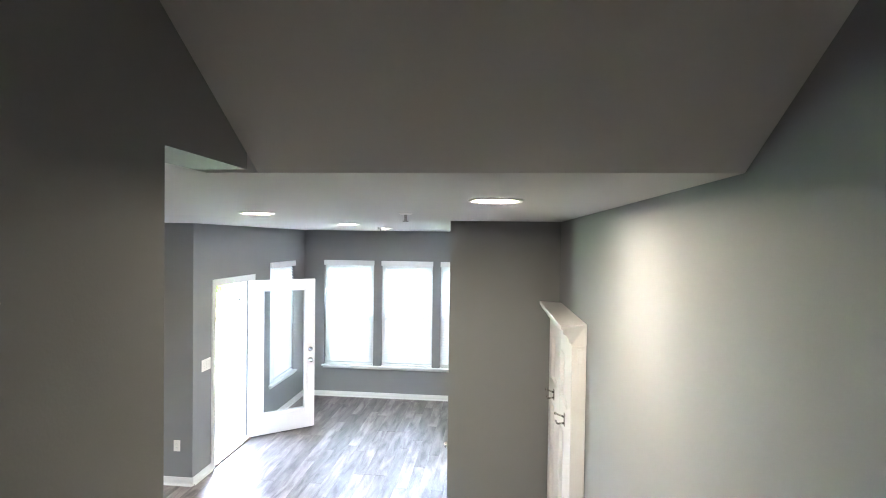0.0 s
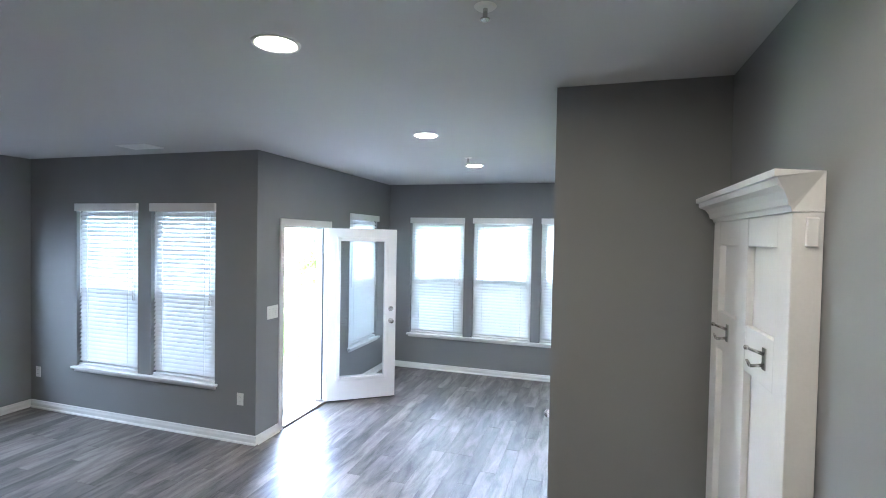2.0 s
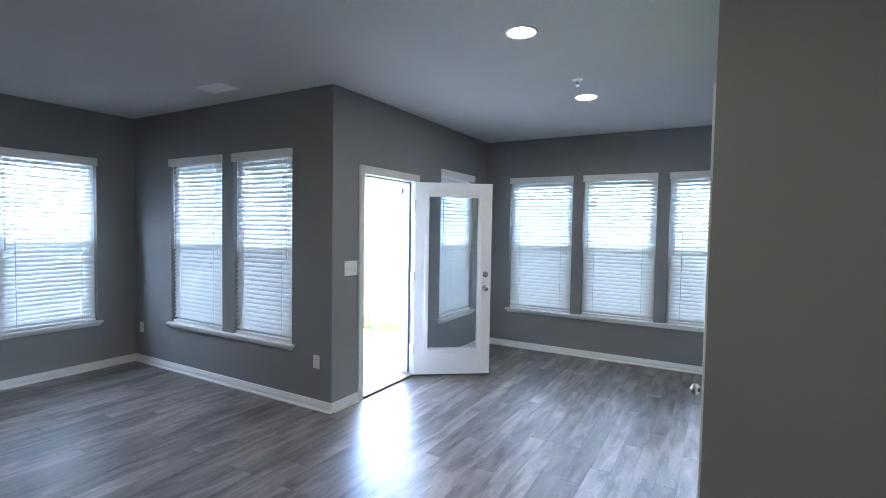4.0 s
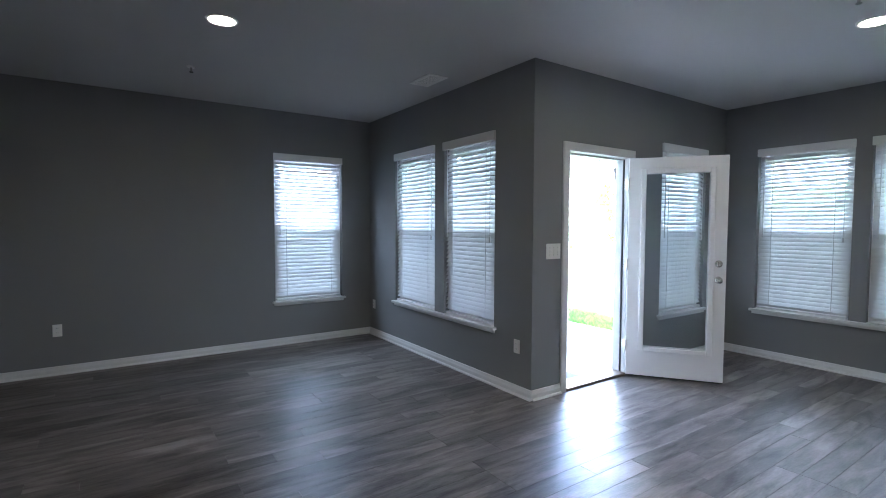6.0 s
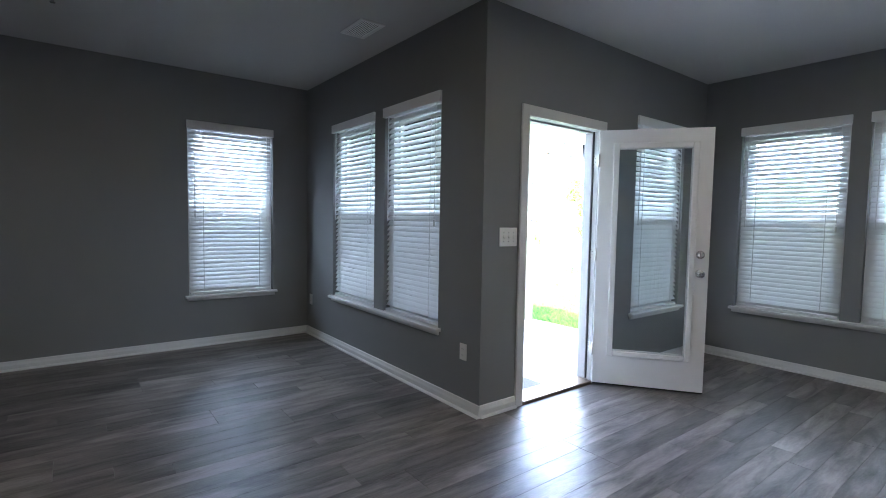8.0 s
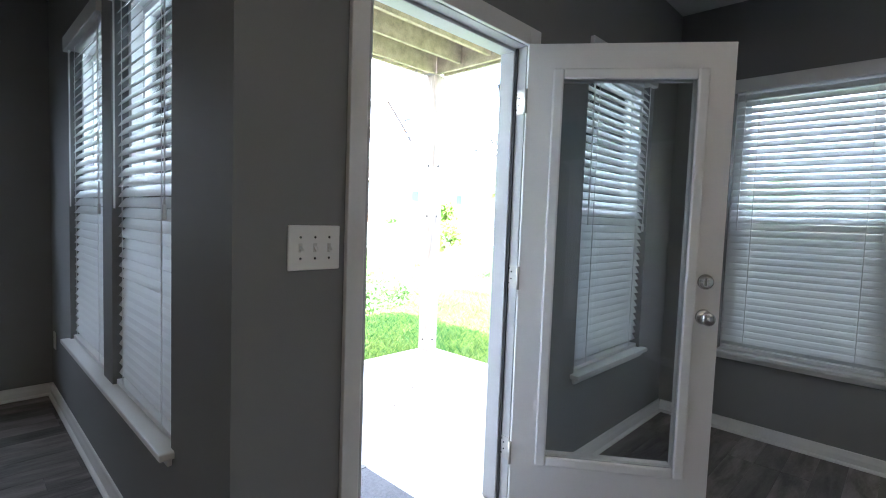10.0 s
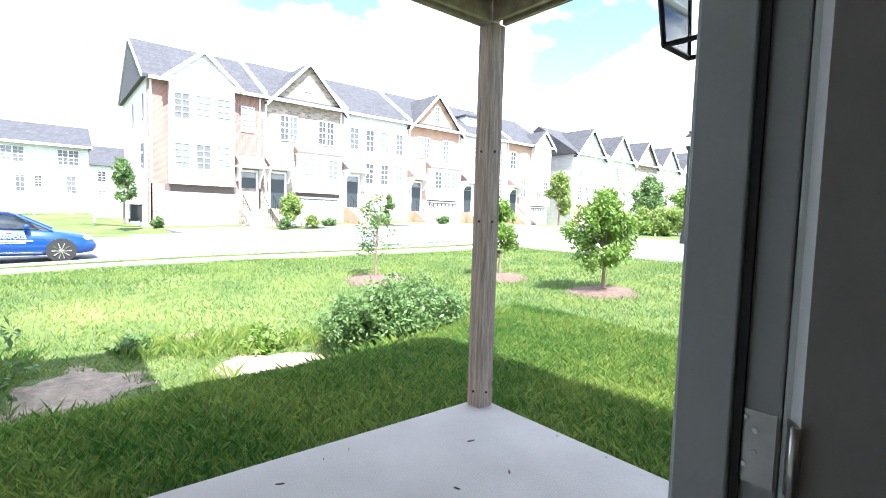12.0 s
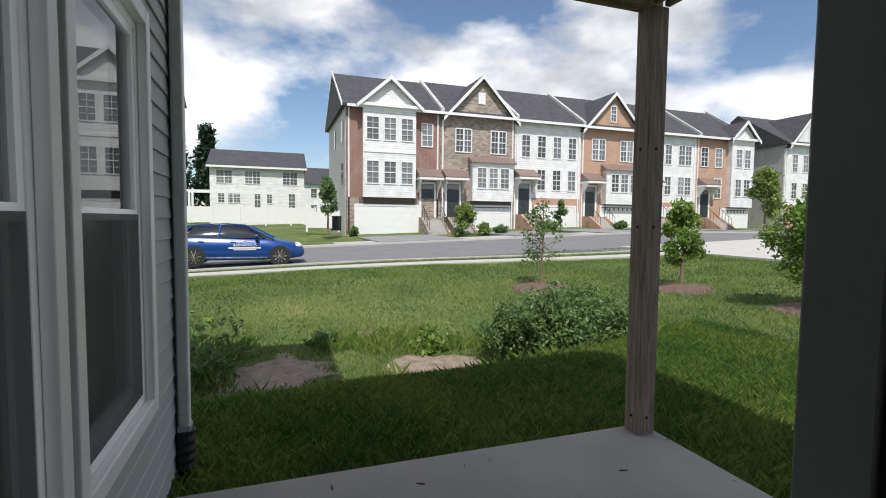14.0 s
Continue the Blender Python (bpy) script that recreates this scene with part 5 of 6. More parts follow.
# ---- cars ----
def car(m, colour, label, L=4.34, hatch=True):
    c = thing("car", m, label, "car", "parked cars")
    paint = mat("car_paint_" + colour[0], colour[1], 0.25, 0.2, var=0.02, bump=0.0, spec=0.8)
    glass = mat("car_glass", (0.02, 0.025, 0.03), 0.05, bump=0.0, spec=0.9)
    hw = 0.89
    # stations along the length, nose at +x: x, sill, belt, half width
    st_ = [(-2.17, 0.42, 0.78, 0.66), (-2.1, 0.3, 0.92, 0.78), (-1.8, 0.24, 0.98, 0.86), (-1.2, 0.2, 0.97, hw), (0, 0.2, 0.93, hw), (0.9, 0.2, 0.9, hw),
           (1.35, 0.22, 0.84, 0.87), (1.8, 0.24, 0.74, 0.82), (2.08, 0.28, 0.64, 0.7), (2.17, 0.36, 0.52, 0.58)]
    k = L / 4.34
    bm = B()
    rings = []
    for x, zs, zb, w in st_:
        x *= k
        zm = (zs + zb) / 2
        rings.append([bm.verts.new(p) for p in ((x, -w * 0.9, zs), (x, -w, zs + 0.1), (x, -w, zm + 0.05), (x, -w * 0.95, zb - 0.04), (x, -w * 0.86, zb), (x, 0, zb + 0.03),
                                               (x, w * 0.86, zb), (x, w * 0.95, zb - 0.04), (x, w, zm + 0.05), (x, w, zs + 0.1), (x, w * 0.9, zs))])
    n = len(rings[0])
    for a, b in zip(rings, rings[1:]):
        for i in range(n):
            bm.faces.new((a[i], b[i], b[(i + 1) % n], a[(i + 1) % n]))
    bm.faces.new(rings[0]), bm.faces.new(rings[-1][::-1])
    bmesh.ops.recalc_face_normals(bm, faces=bm.faces)
    body = part("body", bm, paint, c, "glossy paint", True)
    # greenhouse and roof
    rs = [(-2.0, 0.93, 0.95, 0.72), (-1.62, 0.93, 1.36, 0.6), (-1.2, 0.93, 1.43, 0.6), (-0.4, 0.93, 1.475, 0.62), (0.2, 0.92, 1.43, 0.6), (0.55, 0.91, 1.28, 0.62), (1.15, 0.86, 0.9, 0.72)]
    if not hatch:
        rs = [(-1.75, 0.95, 0.98, 0.72), (-1.1, 0.95, 1.33, 0.6), (-0.6, 0.93, 1.42, 0.6), (-0.2, 0.93, 1.44, 0.62), (0.3, 0.92, 1.4, 0.6), (0.6, 0.91, 1.25, 0.62), (1.2, 0.86, 0.9, 0.72)]
    rs = [(x, zb, zb + (zt - zb) * 0.87, w) for x, zb, zt, w in rs]
    bm = B()
    rings = [[bm.verts.new(p) for p in ((x * k, -0.79, zb), (x * k, -w - 0.03, zt - 0.05), (x * k, -w + 0.1, zt), (x * k, w - 0.1, zt), (x * k, w + 0.03, zt - 0.05), (x * k, 0.79, zb))] for x, zb, zt, w in rs]
    for a, b in zip(rings, rings[1:]):
        for i in range(5):
            bm.faces.new((a[i], b[i], b[i + 1], a[i + 1]))
    bm.faces.new(rings[0]), bm.faces.new(rings[-1][::-1])
    bmesh.ops.recalc_face_normals(bm, faces=bm.faces)
    part("cabin_glass", bm, glass, c, "dark tinted glass", True)
    bm = B()
    rr = rs[1:-1]
    ra = [[bm.verts.new(p) for p in ((x * k, -w - 0.04, zt - 0.06), (x * k, -w + 0.08, zt + 0.008), (x * k, w - 0.08, zt + 0.008), (x * k, w + 0.04, zt - 0.06))] for x, zb, zt, w in rr]
    for a, b in zip(ra, ra[1:]):
        for i in range(3):
            bm.faces.new((a[i], b[i], b[i + 1], a[i + 1]))
    bmesh.ops.solidify(bm, geom=list(bm.faces), thickness=0.02)
    part("roof", bm, paint, c, "", True)
    for sgn in (-1, 1):
        for x0, z0, x1, z1 in ((-1.75, 0.95, -1.35, 1.32), (-0.55, 0.93, -0.5, 1.36), (1.18, 0.88, 0.42, 1.29)):
            part("pillar", cyl(B(), (x0 * k, sgn * 0.795, z0), (x1 * k, sgn * 0.655, z1), 0.035, 0.03, 8), paint, c)
        part("chrome_strip", box(B(), -1.6 * k, sgn * 0.8 - 0.01, 0.935, 0.95 * k, sgn * 0.8 + 0.01, 0.955), M_STEEL, c)
        part("mirror", ball(B(), (0.62 * k, sgn * 0.96, 1.0), 0.1, (0.7, 1, 0.7)), paint, c, "", True)
        part("headlight", ball(B(), (1.93 * k, sgn * 0.62, 0.66), 0.14, (1.3, 0.9, 0.5)), mat("headlight", (0.6, 0.62, 0.65), 0.1), c, "clear headlight", True)
        part("tail_light", ball(B(), (-2.05 * k, sgn * 0.68, 0.86), 0.13, (0.7, 0.9, 0.7)), mat("tail_light", (0.35, 0.02, 0.02), 0.2), c, "red tail light", True)
        for x in (-0.2, -1.15):
            part("door_handle", box(B(), x * k, sgn * 0.893 - 0.012, 0.83, x * k + 0.17, sgn * 0.893 + 0.012, 0.855, 0.005), paint, c)
        part("sill_trim", box(B(), -0.95 * k, sgn * 0.885 - 0.012, 0.26, 0.95 * k, sgn * 0.885 + 0.012, 0.285), M_STEEL, c)
        for x in (-1.28, 1.36):
            w = part("wheel", cyl(B(), (x * k, sgn * 0.7, 0.325), (x * k, sgn * 0.905, 0.325), 0.325, None, 28), M_BLACK, c, "black tyre")
            part("rim", cyl(B(), (x * k, sgn * 0.9055, 0.325), (x * k, sgn * 0.912, 0.325), 0.235, None, 28), M_BLACK, w)
            for q in range(10):
                a = q * math.tau / 10
                part("spoke", cyl(B(), (x * k, sgn * 0.914, 0.325), (x * k + 0.22 * math.cos(a), sgn * 0.914, 0.325 + 0.22 * math.sin(a)), 0.016, 0.022, 5), M_STEEL, w)
            bm = B()
            part("arch", cyl(bm, (x * k, sgn * 0.86, 0.33), (x * k, sgn * 0.8915, 0.33), 0.345, None, 28), M_BLACK, c)
    part("grille", box(B(), 2.1 * k, -0.4, 0.32, 2.165 * k, 0.4, 0.5, 0.02), M_BLACK, c)
    return c


bz = road_z(0) + 0.04
blue = car(pose(-18.0, -0.45, bz, 0, 0, 90), ("blue", (0.006, 0.055, 0.24)), "bright blue hatchback with white lettering parked by the kerb")
tx = bpy.data.curves.new("lettering", "FONT")
tx.body, tx.size, tx.extrude, tx.align_x = "ANNAPOLIS", 0.135, 0.002, "CENTER"
tx.materials.append(M_WHITE)
to = new("lettering", tx)
to.parent = blue
to.matrix_basis = pose(0.25, -0.902, 0.66, 90, 0, 0)
to["label"] = "white block lettering"
part("lettering_bar", box(B(), -0.25, -0.9035, 0.585, 0.75, -0.899, 0.63), M_WHITE, blue, "white line of small lettering")
part("lettering_bar", box(B(), -0.1, -0.9035, 0.535, 0.6, -0.899, 0.56), M_WHITE, blue)
part("decal_roof_shape", prism(B(), [(-0.05, 0.83), (0.25, 0.9), (0.5, 0.83), (0.25, 0.87)], "y", -0.9035, -0.899), mat("red_decal", (0.4, 0.05, 0.08), 0.5), blue)
k1 = car(pose(-9.3, 28.0, 0.53, 0, 0, 0), ("black", (0.012, 0.012, 0.014)), "black saloon parked beside another car", 4.7, False)
k2 = car(pose(-8.6, 31.2, 0.55, 0, 0, 0), ("dark_grey", (0.03, 0.032, 0.035)), "dark grey saloon parked behind a black car", 4.7, False)


# ---- plants ----
def leaf_mat(name, c):
    m = mat(name, c, 0.5, var=0.35, scale=5, bump=0.0, trans=0.35)
    return m


M_LEAF = leaf_mat("leaf_green", (0.17, 0.275, 0.05))
M_LEAF2 = leaf_mat("leaf_light", (0.22, 0.3, 0.075))
M_LEAF3 = leaf_mat("leaf_bluegreen", (0.125, 0.21, 0.065))
M_LEAFD = leaf_mat("conifer_green", (0.02, 0.05, 0.02))


def leaves(name, centres, size, per, spread, material, parent, seed, droop=0.0):
    rg = np.random.RandomState(seed)
    c = np.repeat(np.array(centres), per, axis=0)
    n = len(c)
    p = c + rg.normal(0, 1, (n, 3)) * spread
    a = rg.normal(0, 1, (n, 3))
    a[:, 2] -= droop
    a /= np.linalg.norm(a, axis=1)[:, None]
    b = np.cross(a, rg.normal(0, 1, (n, 3)))
    b /= np.linalg.norm(b, axis=1)[:, None]
    s = size * rg.uniform(0.6, 1.3, (n, 1))
    v = np.stack([p - a * s, p + b * s * 0.42, p + a * s, p - b * s * 0.42], 1).reshape(-1, 3)
    me = bpy.data.meshes.new(name)
    me.from_pydata(v.tolist(), [], np.arange(n * 4).reshape(-1, 4).tolist())
    me.materials.append(material)
    o = new(name, me)
    o.parent = parent
    return o


def tree(x, y, h, r, z0, base, material, seed, label, leaf=0.07, n_limbs=26, per=70, zoff=0.0, sparse=1.0, category="tree"):
    """A tapered trunk with limbs, and leaf clumps along the limbs. base: where the crown begins, r: its half width."""
    rg = random.Random(seed)
    t = thing("tree" if category == "tree" else "shrub", pose(x, y, z0), label, category, "young trees" if category == "tree" else "shrubs")
    bm = cyl(B(), (0, 0, -0.1), (0.03, 0.02, h * 0.55), 0.014 * h + 0.012, 0.008 * h, 8)
    cyl(bm, (0.03, 0.02, h * 0.55), (0, 0.03, h * 0.93), 0.008 * h, 0.004, 6)
    part("trunk", bm, M_BARK, t)
    cs, bm = [], B()
    for i in range(n_limbs):
        f = base + (0.97 - base) * (i + rg.random()) / n_limbs
        q = (f - base) / (1 - base)
        w = r * (0.6 + 1.6 * q) if q < 0.25 else r * (1.0 - 0.88 * ((q - 0.25) / 0.75))
        a = rg.random() * math.tau
        ln = w * rg.uniform(0.55, 1.1)
        p0 = Vector((0, 0, f * h * 0.86))
        p1 = p0 + Vector((math.cos(a) * ln, math.sin(a) * ln, ln * rg.uniform(0.25, 0.8)))
        cyl(bm, p0, p1, 0.006 * h * (1 - 0.6 * q), 0.003, 5)
        for k in (0.45, 0.7, 0.9, 1.05):
            if rg.random() < sparse:
                cs.append(tuple(p0.lerp(p1, k) + Vector((rg.gauss(0, 1), rg.gauss(0, 1), rg.gauss(0, 1))) * r * 0.1))
    part("limbs", bm, M_BARK, t)
    leaves("crown", cs, leaf, per, r * 0.105, material, t, seed)
    return t


def gz(x, y):
    return ground_z(x, y) - 0.02


TREES = [(-5.4, 9.48, 2.35, 0.74, 0.24, M_LEAF, "leafy young shade tree in a mulch bed", 0.05, 60, 60, 0.75),
         (-10.0, 6.8, 2.3, 0.6, 0.3, M_LEAF3, "sparse thin sapling in a mulch bed", 0.045, 22, 22, 0.6),
         (-8.2, 9.3, 2.3, 0.5, 0.25, M_LEAF, "narrow leafy sapling in a mulch bed", 0.05, 34, 50, 0.75)]
for i, (x, y, h, r, bs, m, lb, lf, nl, per, spz) in enumerate(TREES):
    tree(x, y, h, r, gz(x, y), bs, m, 11 + i, lb, lf, nl, per, 0, spz)
    bed = sheet("mulch_bed", [x - 0.85 + q * 0.17 for q in range(11)], [y - 0.85 + q * 0.17 for q in range(11)],
                lambda a, b: ground_z(a, b) + 0.11 * max(-1, 1 - (((a - x) ** 2 + (b - y) ** 2) ** 0.5 / (0.74 + 0.12 * noise.noise((a * 3, b * 3, i))))), M_MULCH, "brown mulch bed round a young tree", "mulch bed")
tree(-7.3, 22.0, 4.6, 1.0, 0.5, 0.35, M_LEAF2, 21, "slender light green tree beside the lamp", 0.07, 30, 40, 0, 0.8)
tree(-30.0, 40.5, 6.3, 1.5, 0.5, 0.25, M_LEAF2, 22, "light green street tree before the houses", 0.16, 34, 45, 0, 0.9)
tree(-33.5, 4.2, 4.3, 0.8, 0.5, 0.3, M_LEAF3, 23, "thin young tree beside the end house", 0.12, 22, 30, 0, 0.8)
tree(-31.6, 13.4, 2.3, 0.9, 0.45, 0.2, M_LEAF2, 24, "rounded ornamental tree by an entry stair", 0.09, 30, 50)
tree(-31.2, 21.0, 2.6, 0.6, 0.55, 0.3, M_LEAF3, 25, "thin ornamental tree by an entry stair", 0.09, 18, 30)
for i, (x, y, h, r) in enumerate(((-26.5, 52, 6.0, 2.2), (-23, 54, 5.6, 2.4), (-19.5, 53, 5.2, 2.3), (-15, 55, 6.0, 2.6), (-9, 58, 6.5, 2.6), (-24, 75, 6, 2.6))):
    tree(x, y, h, r, 0.5, 0.12, M_LEAF if i % 2 else M_LEAF3, 31 + i, "leafy tree beyond the parking lane", 0.2, 40, 50)
for i, (x, y, h, r) in enumerate(((-13.6, 28.6, 1.7, 1.1), (-15.2, 29.6, 1.6, 1.1), (-14.2, 31.4, 1.7, 1.1))):
    tree(x, y, h, r, 0.5, 0.05, M_LEAF2, 41 + i, "dense light green shrub by the parking bays", 0.1, 40, 60, 0, 1, "shrub")
for i, (x, y, h, r) in enumerate(((-31.0, 12.9, 0.7, 0.5), (-31.4, 14.9, 0.9, 0.6), (-31.2, 16.1, 0.6, 0.6), (-31.5, 20.4, 0.7, 0.6), (-31.3, 26.6, 0.7, 0.6), (-31.3, 33.4, 0.8, 0.7), (-34.6, 6.1, 0.9, 0.4))):
    tree(x, y, h, r, road_z(y) + 0.05, 0.05, M_LEAF2 if i % 2 else M_LEAF3, 51 + i, "low clipped shrub before a townhouse", 0.08, 20, 30, 0, 1, "shrub")
for i, (x, y, h) in enumerate(((-75, -12, 13), (-80, -8.5, 14), (-78, -16, 12), (-95, -20, 15))):
    t = thing("conifer", pose(x, y, 0.5), "tall dark conifer behind the houses", "tree", "conifers")
    part("trunk", cyl(B(), (0, 0, 0), (0, 0, h * 0.95), 0.3, 0.03, 8), M_BARK, t)
    rg = random.Random(60 + i)
    cs = []
    for q in range(150):
        f = rg.random() ** 0.7
        a, rr_ = rg.random() * math.tau, (1 - f) * 3.4 * rg.uniform(0.4, 1)
        cs.append((math.cos(a) * rr_, math.sin(a) * rr_, h * (0.12 + 0.88 * f)))
    leaves("crown", cs, 0.4, 24, 0.4, M_LEAFD, t, 60 + i, 0.5)

# leafy bush in the swale and weeds
BX, BY = -6.4, 5.05
bu = thing("wild_bush", pose(BX, BY, gz(BX, BY)), "wild blue-green leafy bush growing in the swale", "shrub")
rg = random.Random(5)
cs, bm = [], B()
for i in range(120):
    a, q = rg.random() * math.tau, rg.random() ** 0.5
    px, py = math.cos(a) * q * 0.8, math.sin(a) * q * 1.35
    hh = (1.1 - 0.6 * q * q) * rg.uniform(0.5, 1.0)
    cyl(bm, (px * 0.6, py * 0.7, -0.05), (px, py, hh), 0.006, 0.002, 4)
    for k in (0.3, 0.5, 0.7, 0.85, 1):
        cs.append((px * (0.6 + 0.4 * k), py * (0.7 + 0.3 * k), hh * k))
part("stems", bm, M_BARK, bu)
leaves("foliage", cs, 0.045, 34, 0.07, M_LEAF3, bu, 71)
for i, (x, y, s) in enumerate(((-6.9, -0.2, 0.55), (-7.3, -1.2, 0.45), (-6.2, -0.9, 0.5), (-8.2, -1.0, 0.6), (-8.3, 1.5, 0.15), (-7.3, 3.1, 0.25))):
    w = thing("weed_clump", pose(x, y, gz(x, y)), "tall leafy green weed clump on the bank", "weeds", "weeds")
    rg = random.Random(80 + i)
    cs = [(rg.gauss(0, s * 0.5), rg.gauss(0, s * 0.5), abs(rg.gauss(0.15, 0.5)) * s) for _ in range(60)]
    leaves("foliage", cs, 0.06, 12, 0.06, M_LEAF if i % 2 else M_LEAF3, w, 80 + i)

# bare soil patches and drain grate
for x, y, rx, ry in ((-6.6, 2.95, 0.85, 1.15), (-6.9, 0.75, 1.2, 1.2), (-8.6, 2.3, 0.25, 0.5)):
    n = 26
    bm = B()
    ring = []
    rr_ = []
    for q in (0.0, 0.5, 1.0):
        row = []
        for i in range(n):
            a = i * math.tau / n
            k = q * (1 + 0.55 * noise.noise((math.cos(a) * 3 + x, math.sin(a) * 3, y)))
            px, py = x + rx * k * math.cos(a), y + ry * k * math.sin(a)
            row.append(bm.verts.new((px, py, ground_z(px, py) + 0.012 * (1 - q) + (0.006 if q < 1 else -0.03))))
        rr_.append(row)
    for a_, b_ in zip(rr_, rr_[1:]):
        for i in range(n):
            bm.faces.new((a_[i], b_[i], b_[(i + 1) % n], a_[(i + 1) % n]))
    bmesh.ops.remove_doubles(bm, verts=bm.verts, dist=1e-4)
    bmesh.ops.recalc_face_normals(bm, faces=bm.faces)
    setting("soil_patch", bm, M_DIRT, "bare brown soil patch in the swale", "soil", True)
dg = thing("drain_grate", pose(-1.6, 5.9, gz(-1.6, 5.9) + 0.03, 0, 0, 20), "rusty domed drain grate in the grass", "drain grate")
M_RUST = mat("rusty_iron", (0.09, 0.06, 0.045), 0.8, 0.4, var=0.4, scale=20)
part("rim", cyl(B(), (0, 0, -0.05), (0, 0, 0.03), 0.3, 0.28, 24), M_SIDEW, dg)
for i in range(9):
    q = -0.22 + i * 0.055
    L_ = (0.25 ** 2 - q * q) ** 0.5 if abs(q) < 0.25 else 0.05
    part("bar", box(B(), q - 0.012, -L_, 0.031, q + 0.012, L_, 0.075, 0.005), M_RUST, dg)

# ---- grass blades ----
def blades(name, n, x0, x1, y0, y1, hmin, hmax, wid, material, label, seed, keep):
    rg = np.random.RandomState(seed)
    p = np.stack([rg.uniform(x0, x1, n), rg.uniform(y0, y1, n)], 1)
    p = [q for q in p.tolist() if keep(*q)]
    v, f = [], []
    for x, y in p:
        z = ground_z(x, y) - 0.01
        h, a, w = rg.uniform(hmin, hmax), rg.uniform(0, 6.28), wid * rg.uniform(0.7, 1.3)
        lx, ly = rg.normal(0, 0.45) * h, rg.normal(0, 0.45) * h
        c, s = math.cos(a) * w, math.sin(a) * w
        o = len(v)
        v += [(x - c, y - s, z), (x + c, y + s, z), (x + lx * 0.4 + c * 0.6, y + ly * 0.4 + s * 0.6, z + h * 0.65), (x + lx, y + ly, z + h)]
        f += [(o, o + 1, o + 2), (o, o + 2, o + 3)]
    me = bpy.data.meshes.new(name)
    me.from_pydata(v, [], f)
    me.materials.append(material)
    return tagged(new(name, me), label, "grass", "", "stuff")


SOIL = ((-6.6, 2.95, 0.8, 1.1), (-6.9, 0.75, 1.1, 1.15))


def on_lawn(x, y):
    if x > -2.62 and y < 3.28:
        return False
    if any((x - a) ** 2 + (y - b) ** 2 < 0.36 for a, b in ((-5.4, 9.48), (-10.0, 6.8), (-8.2, 9.3))):
        return False
    return not any(((x - a) / c) ** 2 + ((y - b) / d) ** 2 < 0.4 + 0.35 * noise.noise((x * 4, y * 4, 1.0)) for a, b, c, d in SOIL)


def blade_mat(name, c0, c1):
    m = bpy.data.materials.new(name)
    m.use_nodes = True
    n, l = m.node_tree.nodes, m.node_tree.links
    b, g, r, t = n["Principled BSDF"], n.new("ShaderNodeNewGeometry"), n.new("ShaderNodeValToRGB"), n.new("ShaderNodeTexCoord")
    no, ad = n.new("ShaderNodeTexNoise"), n.new("ShaderNodeMath")
    no.inputs["Scale"].default_value = 0.8
    l.new(t.outputs["Object"], no.inputs["Vector"])
    ad.operation = "MULTIPLY_ADD"
    ad.inputs[1].default_value = 0.5
    sb = n.new("ShaderNodeMath")
    sb.operation = "SUBTRACT"
    sb.inputs[1].default_value = 0.25
    l.new(g.outputs["Random Per Island"], ad.inputs[0]), l.new(no.outputs[0], ad.inputs[2]), l.new(ad.outputs[0], sb.inputs[0])
    r.color_ramp.elements[0].position, r.color_ramp.elements[1].position = 0.25, 0.8
    r.color_ramp.elements[0].color, r.color_ramp.elements[1].color = (*c0, 1), (*c1, 1)
    l.new(sb.outputs[0], r.inputs[0]), l.new(r.outputs[0], b.inputs["Base Color"])
    b.inputs["Roughness"].default_value = 0.5
    tr, ms = n.new("ShaderNodeBsdfTranslucent"), n.new("ShaderNodeMixShader")
    ms.inputs[0].default_value = 0.35
    l.new(r.outputs[0], tr.inputs[0]), l.new(b.outputs[0], ms.inputs[1]), l.new(tr.outputs[0], ms.inputs[2])
    l.new(ms.outputs[0], n["Material Output"].inputs[0])
    return m


M_BLADE = blade_mat("grass_blade", (0.035, 0.115, 0.018), (0.235, 0.3, 0.065))
blades("lawn_grass_near", 160000, -5.6, 0.6, -0.6, 7.0, 0.04, 0.11, 0.003, M_BLADE, "dense green lawn grass round the patio", 1, on_lawn)
blades("lawn_grass_far", 170000, -16.5, -1.0, -4.0, 14.7, 0.03, 0.085, 0.006, M_BLADE, "green and yellowish lawn grass", 2,
       lambda x, y: on_lawn(x, y) and (x < -5.4 or y > 6.8) and not -16.05 + bend(y) < x < -14.65 + bend(y))
blades("tall_grass", 9000, -8.5, -5.2, -1.0, 6.5, 0.1, 0.26, 0.004, M_BLADE, "tall unmown grass tufts in the swale", 3,
       lambda x, y: on_lawn(x, y) and noise.noise((x * 1.3, y * 1.3, 0.5)) > 0.05)

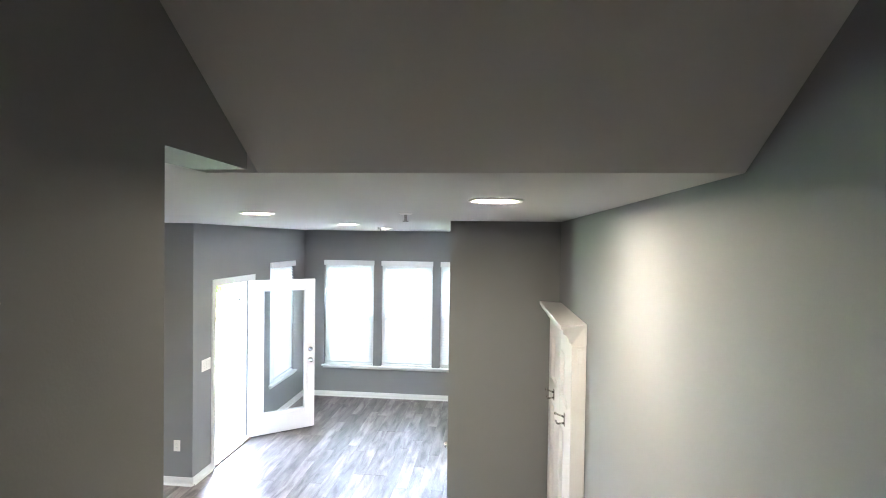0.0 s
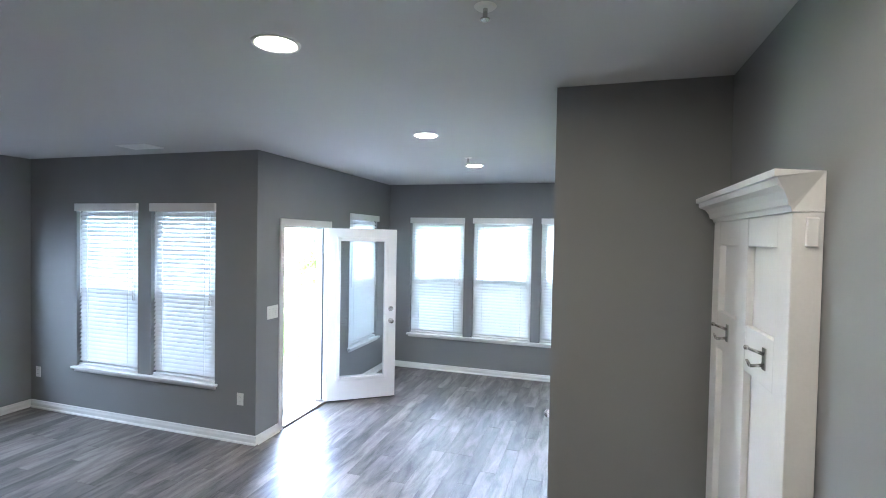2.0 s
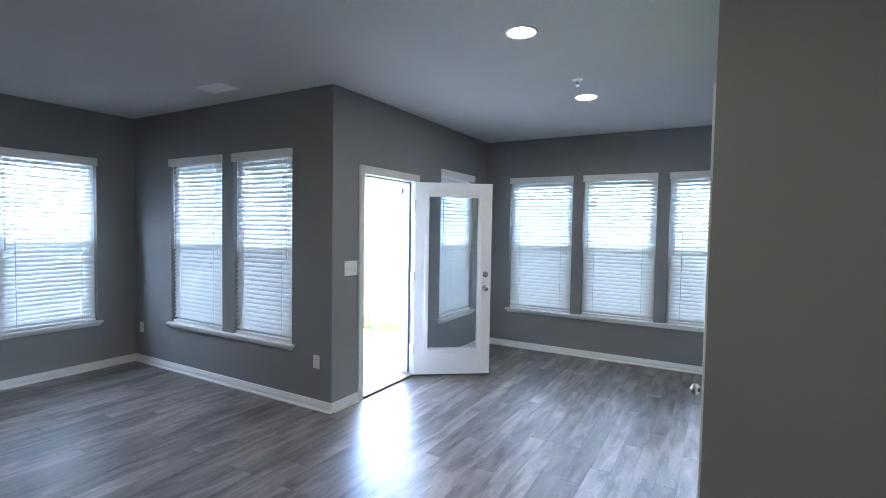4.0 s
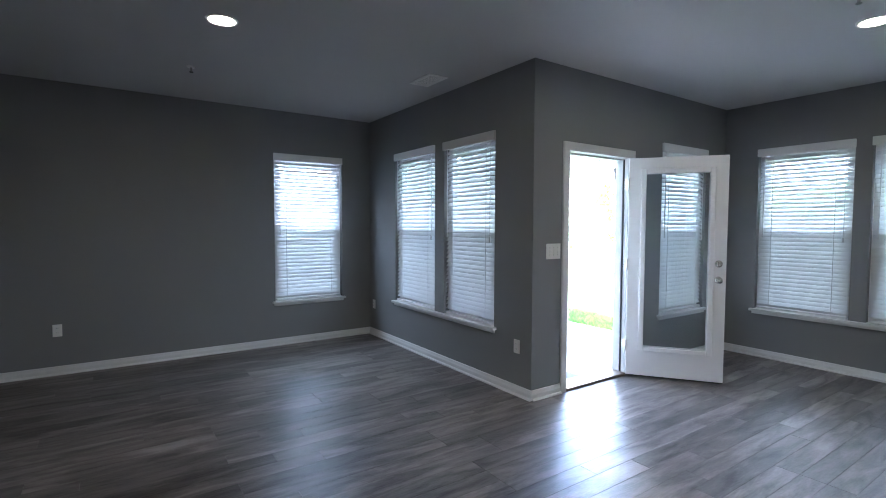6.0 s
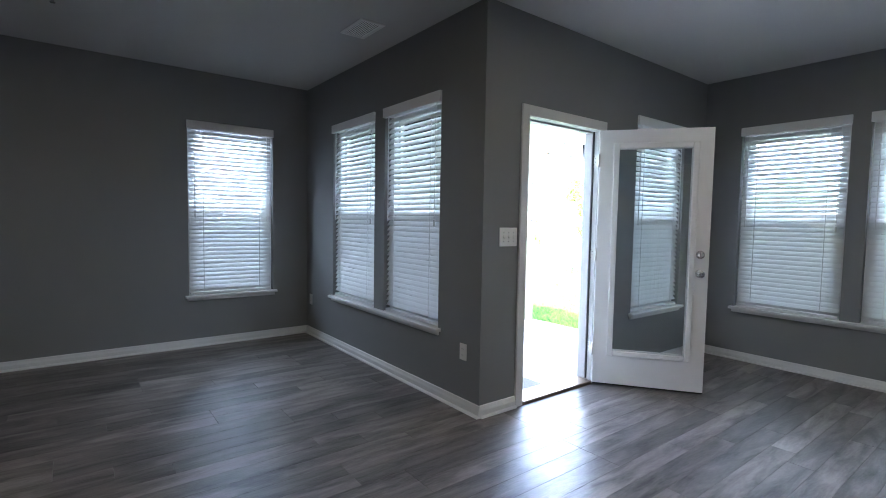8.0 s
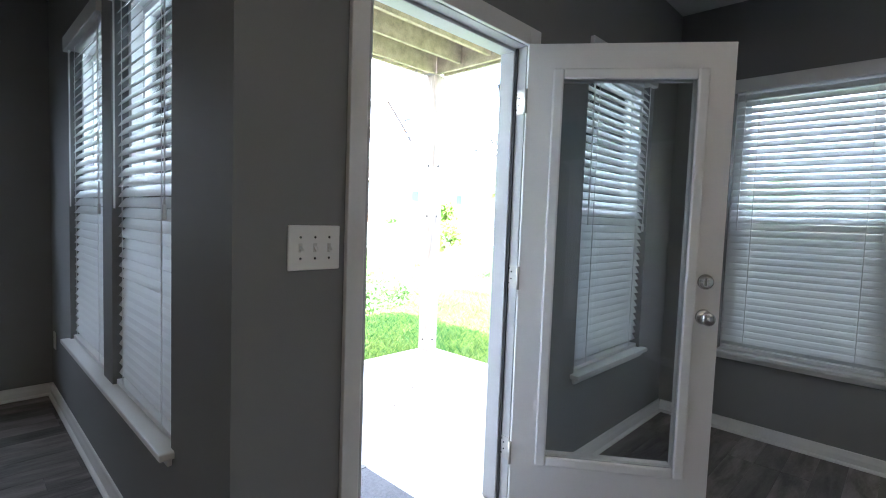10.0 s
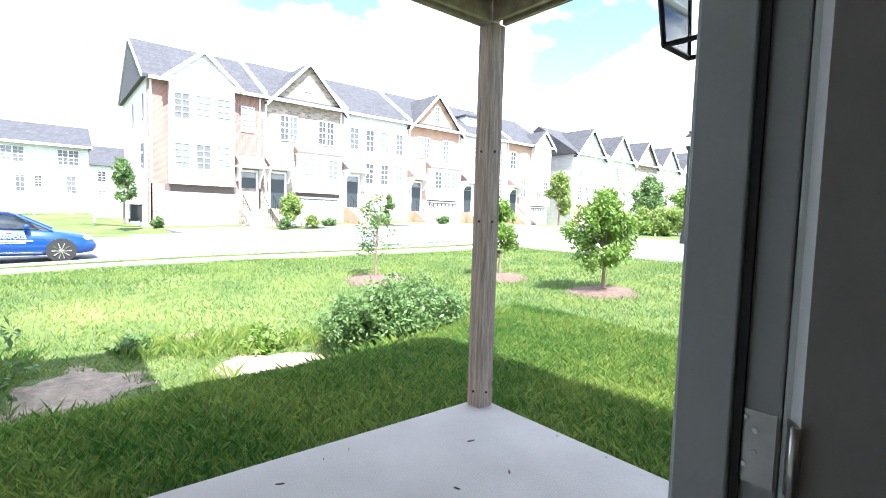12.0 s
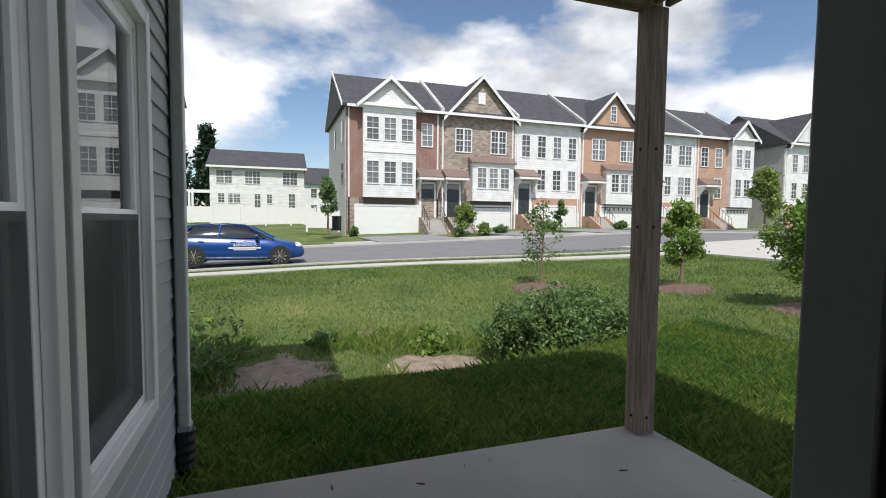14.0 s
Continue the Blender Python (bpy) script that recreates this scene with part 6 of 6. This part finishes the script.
# dry bits of leaf and straw on the slab
rg = random.Random(9)
M_DRY = mat("dry_leaf", (0.12, 0.08, 0.05), 0.9)
for i in range(16):
    x, y, a = rg.uniform(-2.45, -1.1), rg.uniform(0.8, 3.1), rg.random() * 6.28
    d = thing("dry_leaf", pose(x, y, SZ, 0, 0, math.degrees(a)), "small curled dry leaf on the concrete", "leaf", "dry leaves")
    l = rg.uniform(0.012, 0.03)
    bm = B()
    pts = [(-l, 0), (-l * 0.3, l * 0.28), (l, 0.002), (-l * 0.3, -l * 0.22)]
    prism(bm, pts, "z", 0.001, 0.006)
    part("blade", bm, M_DRY, d)

# ---- floor planks ----
fl = tagged(new("floor"), "grey-brown wood-look plank floor with a soft sheen", "floor", "", "structure")
PW, PLN = 0.13, 1.22
PL = {}


def plank_mesh(w, l):
    k = (round(w, 3), round(l, 3))
    if k not in PL:
        bm, e = B(), 0.0009
        x, y = w / 2 - 0.0004, l / 2 - 0.0004
        top = [bm.verts.new(p) for p in ((-x + e, -y + e, 0), (x - e, -y + e, 0), (x - e, y - e, 0), (-x + e, y - e, 0))]
        mid = [bm.verts.new(p) for p in ((-x, -y, -e), (x, -y, -e), (x, y, -e), (-x, y, -e))]
        low = [bm.verts.new(p) for p in ((-x, -y, -0.011), (x, -y, -0.011), (x, y, -0.011), (-x, y, -0.011))]
        bm.faces.new(top)
        for a, b in ((top, mid), (mid, low)):
            for i in range(4):
                j = (i + 1) % 4
                bm.faces.new((a[i], b[i], b[j], a[j]))
        bmesh.ops.recalc_face_normals(bm, faces=bm.faces)
        PL[k] = mesh_of("plank", bm, M_PLANK)
    return PL[k]


rg = random.Random(4)
x, row = XL, 0
while x < XR - 0.01:
    w = min(PW, XR - x)
    y = YB - rg.choice((0.2, 0.45, 0.7, 0.95, 1.1))
    ylim = YF if x + w / 2 > 0 else 0.0
    while y < ylim - 0.01:
        a, b = max(y, YB), min(y + PLN, ylim)
        if b - a > 0.03:
            o = new("plank", plank_mesh(w, b - a))
            o.location, o.parent = (x + w / 2, (a + b) / 2, 0), fl
        y += PLN
    x += PW
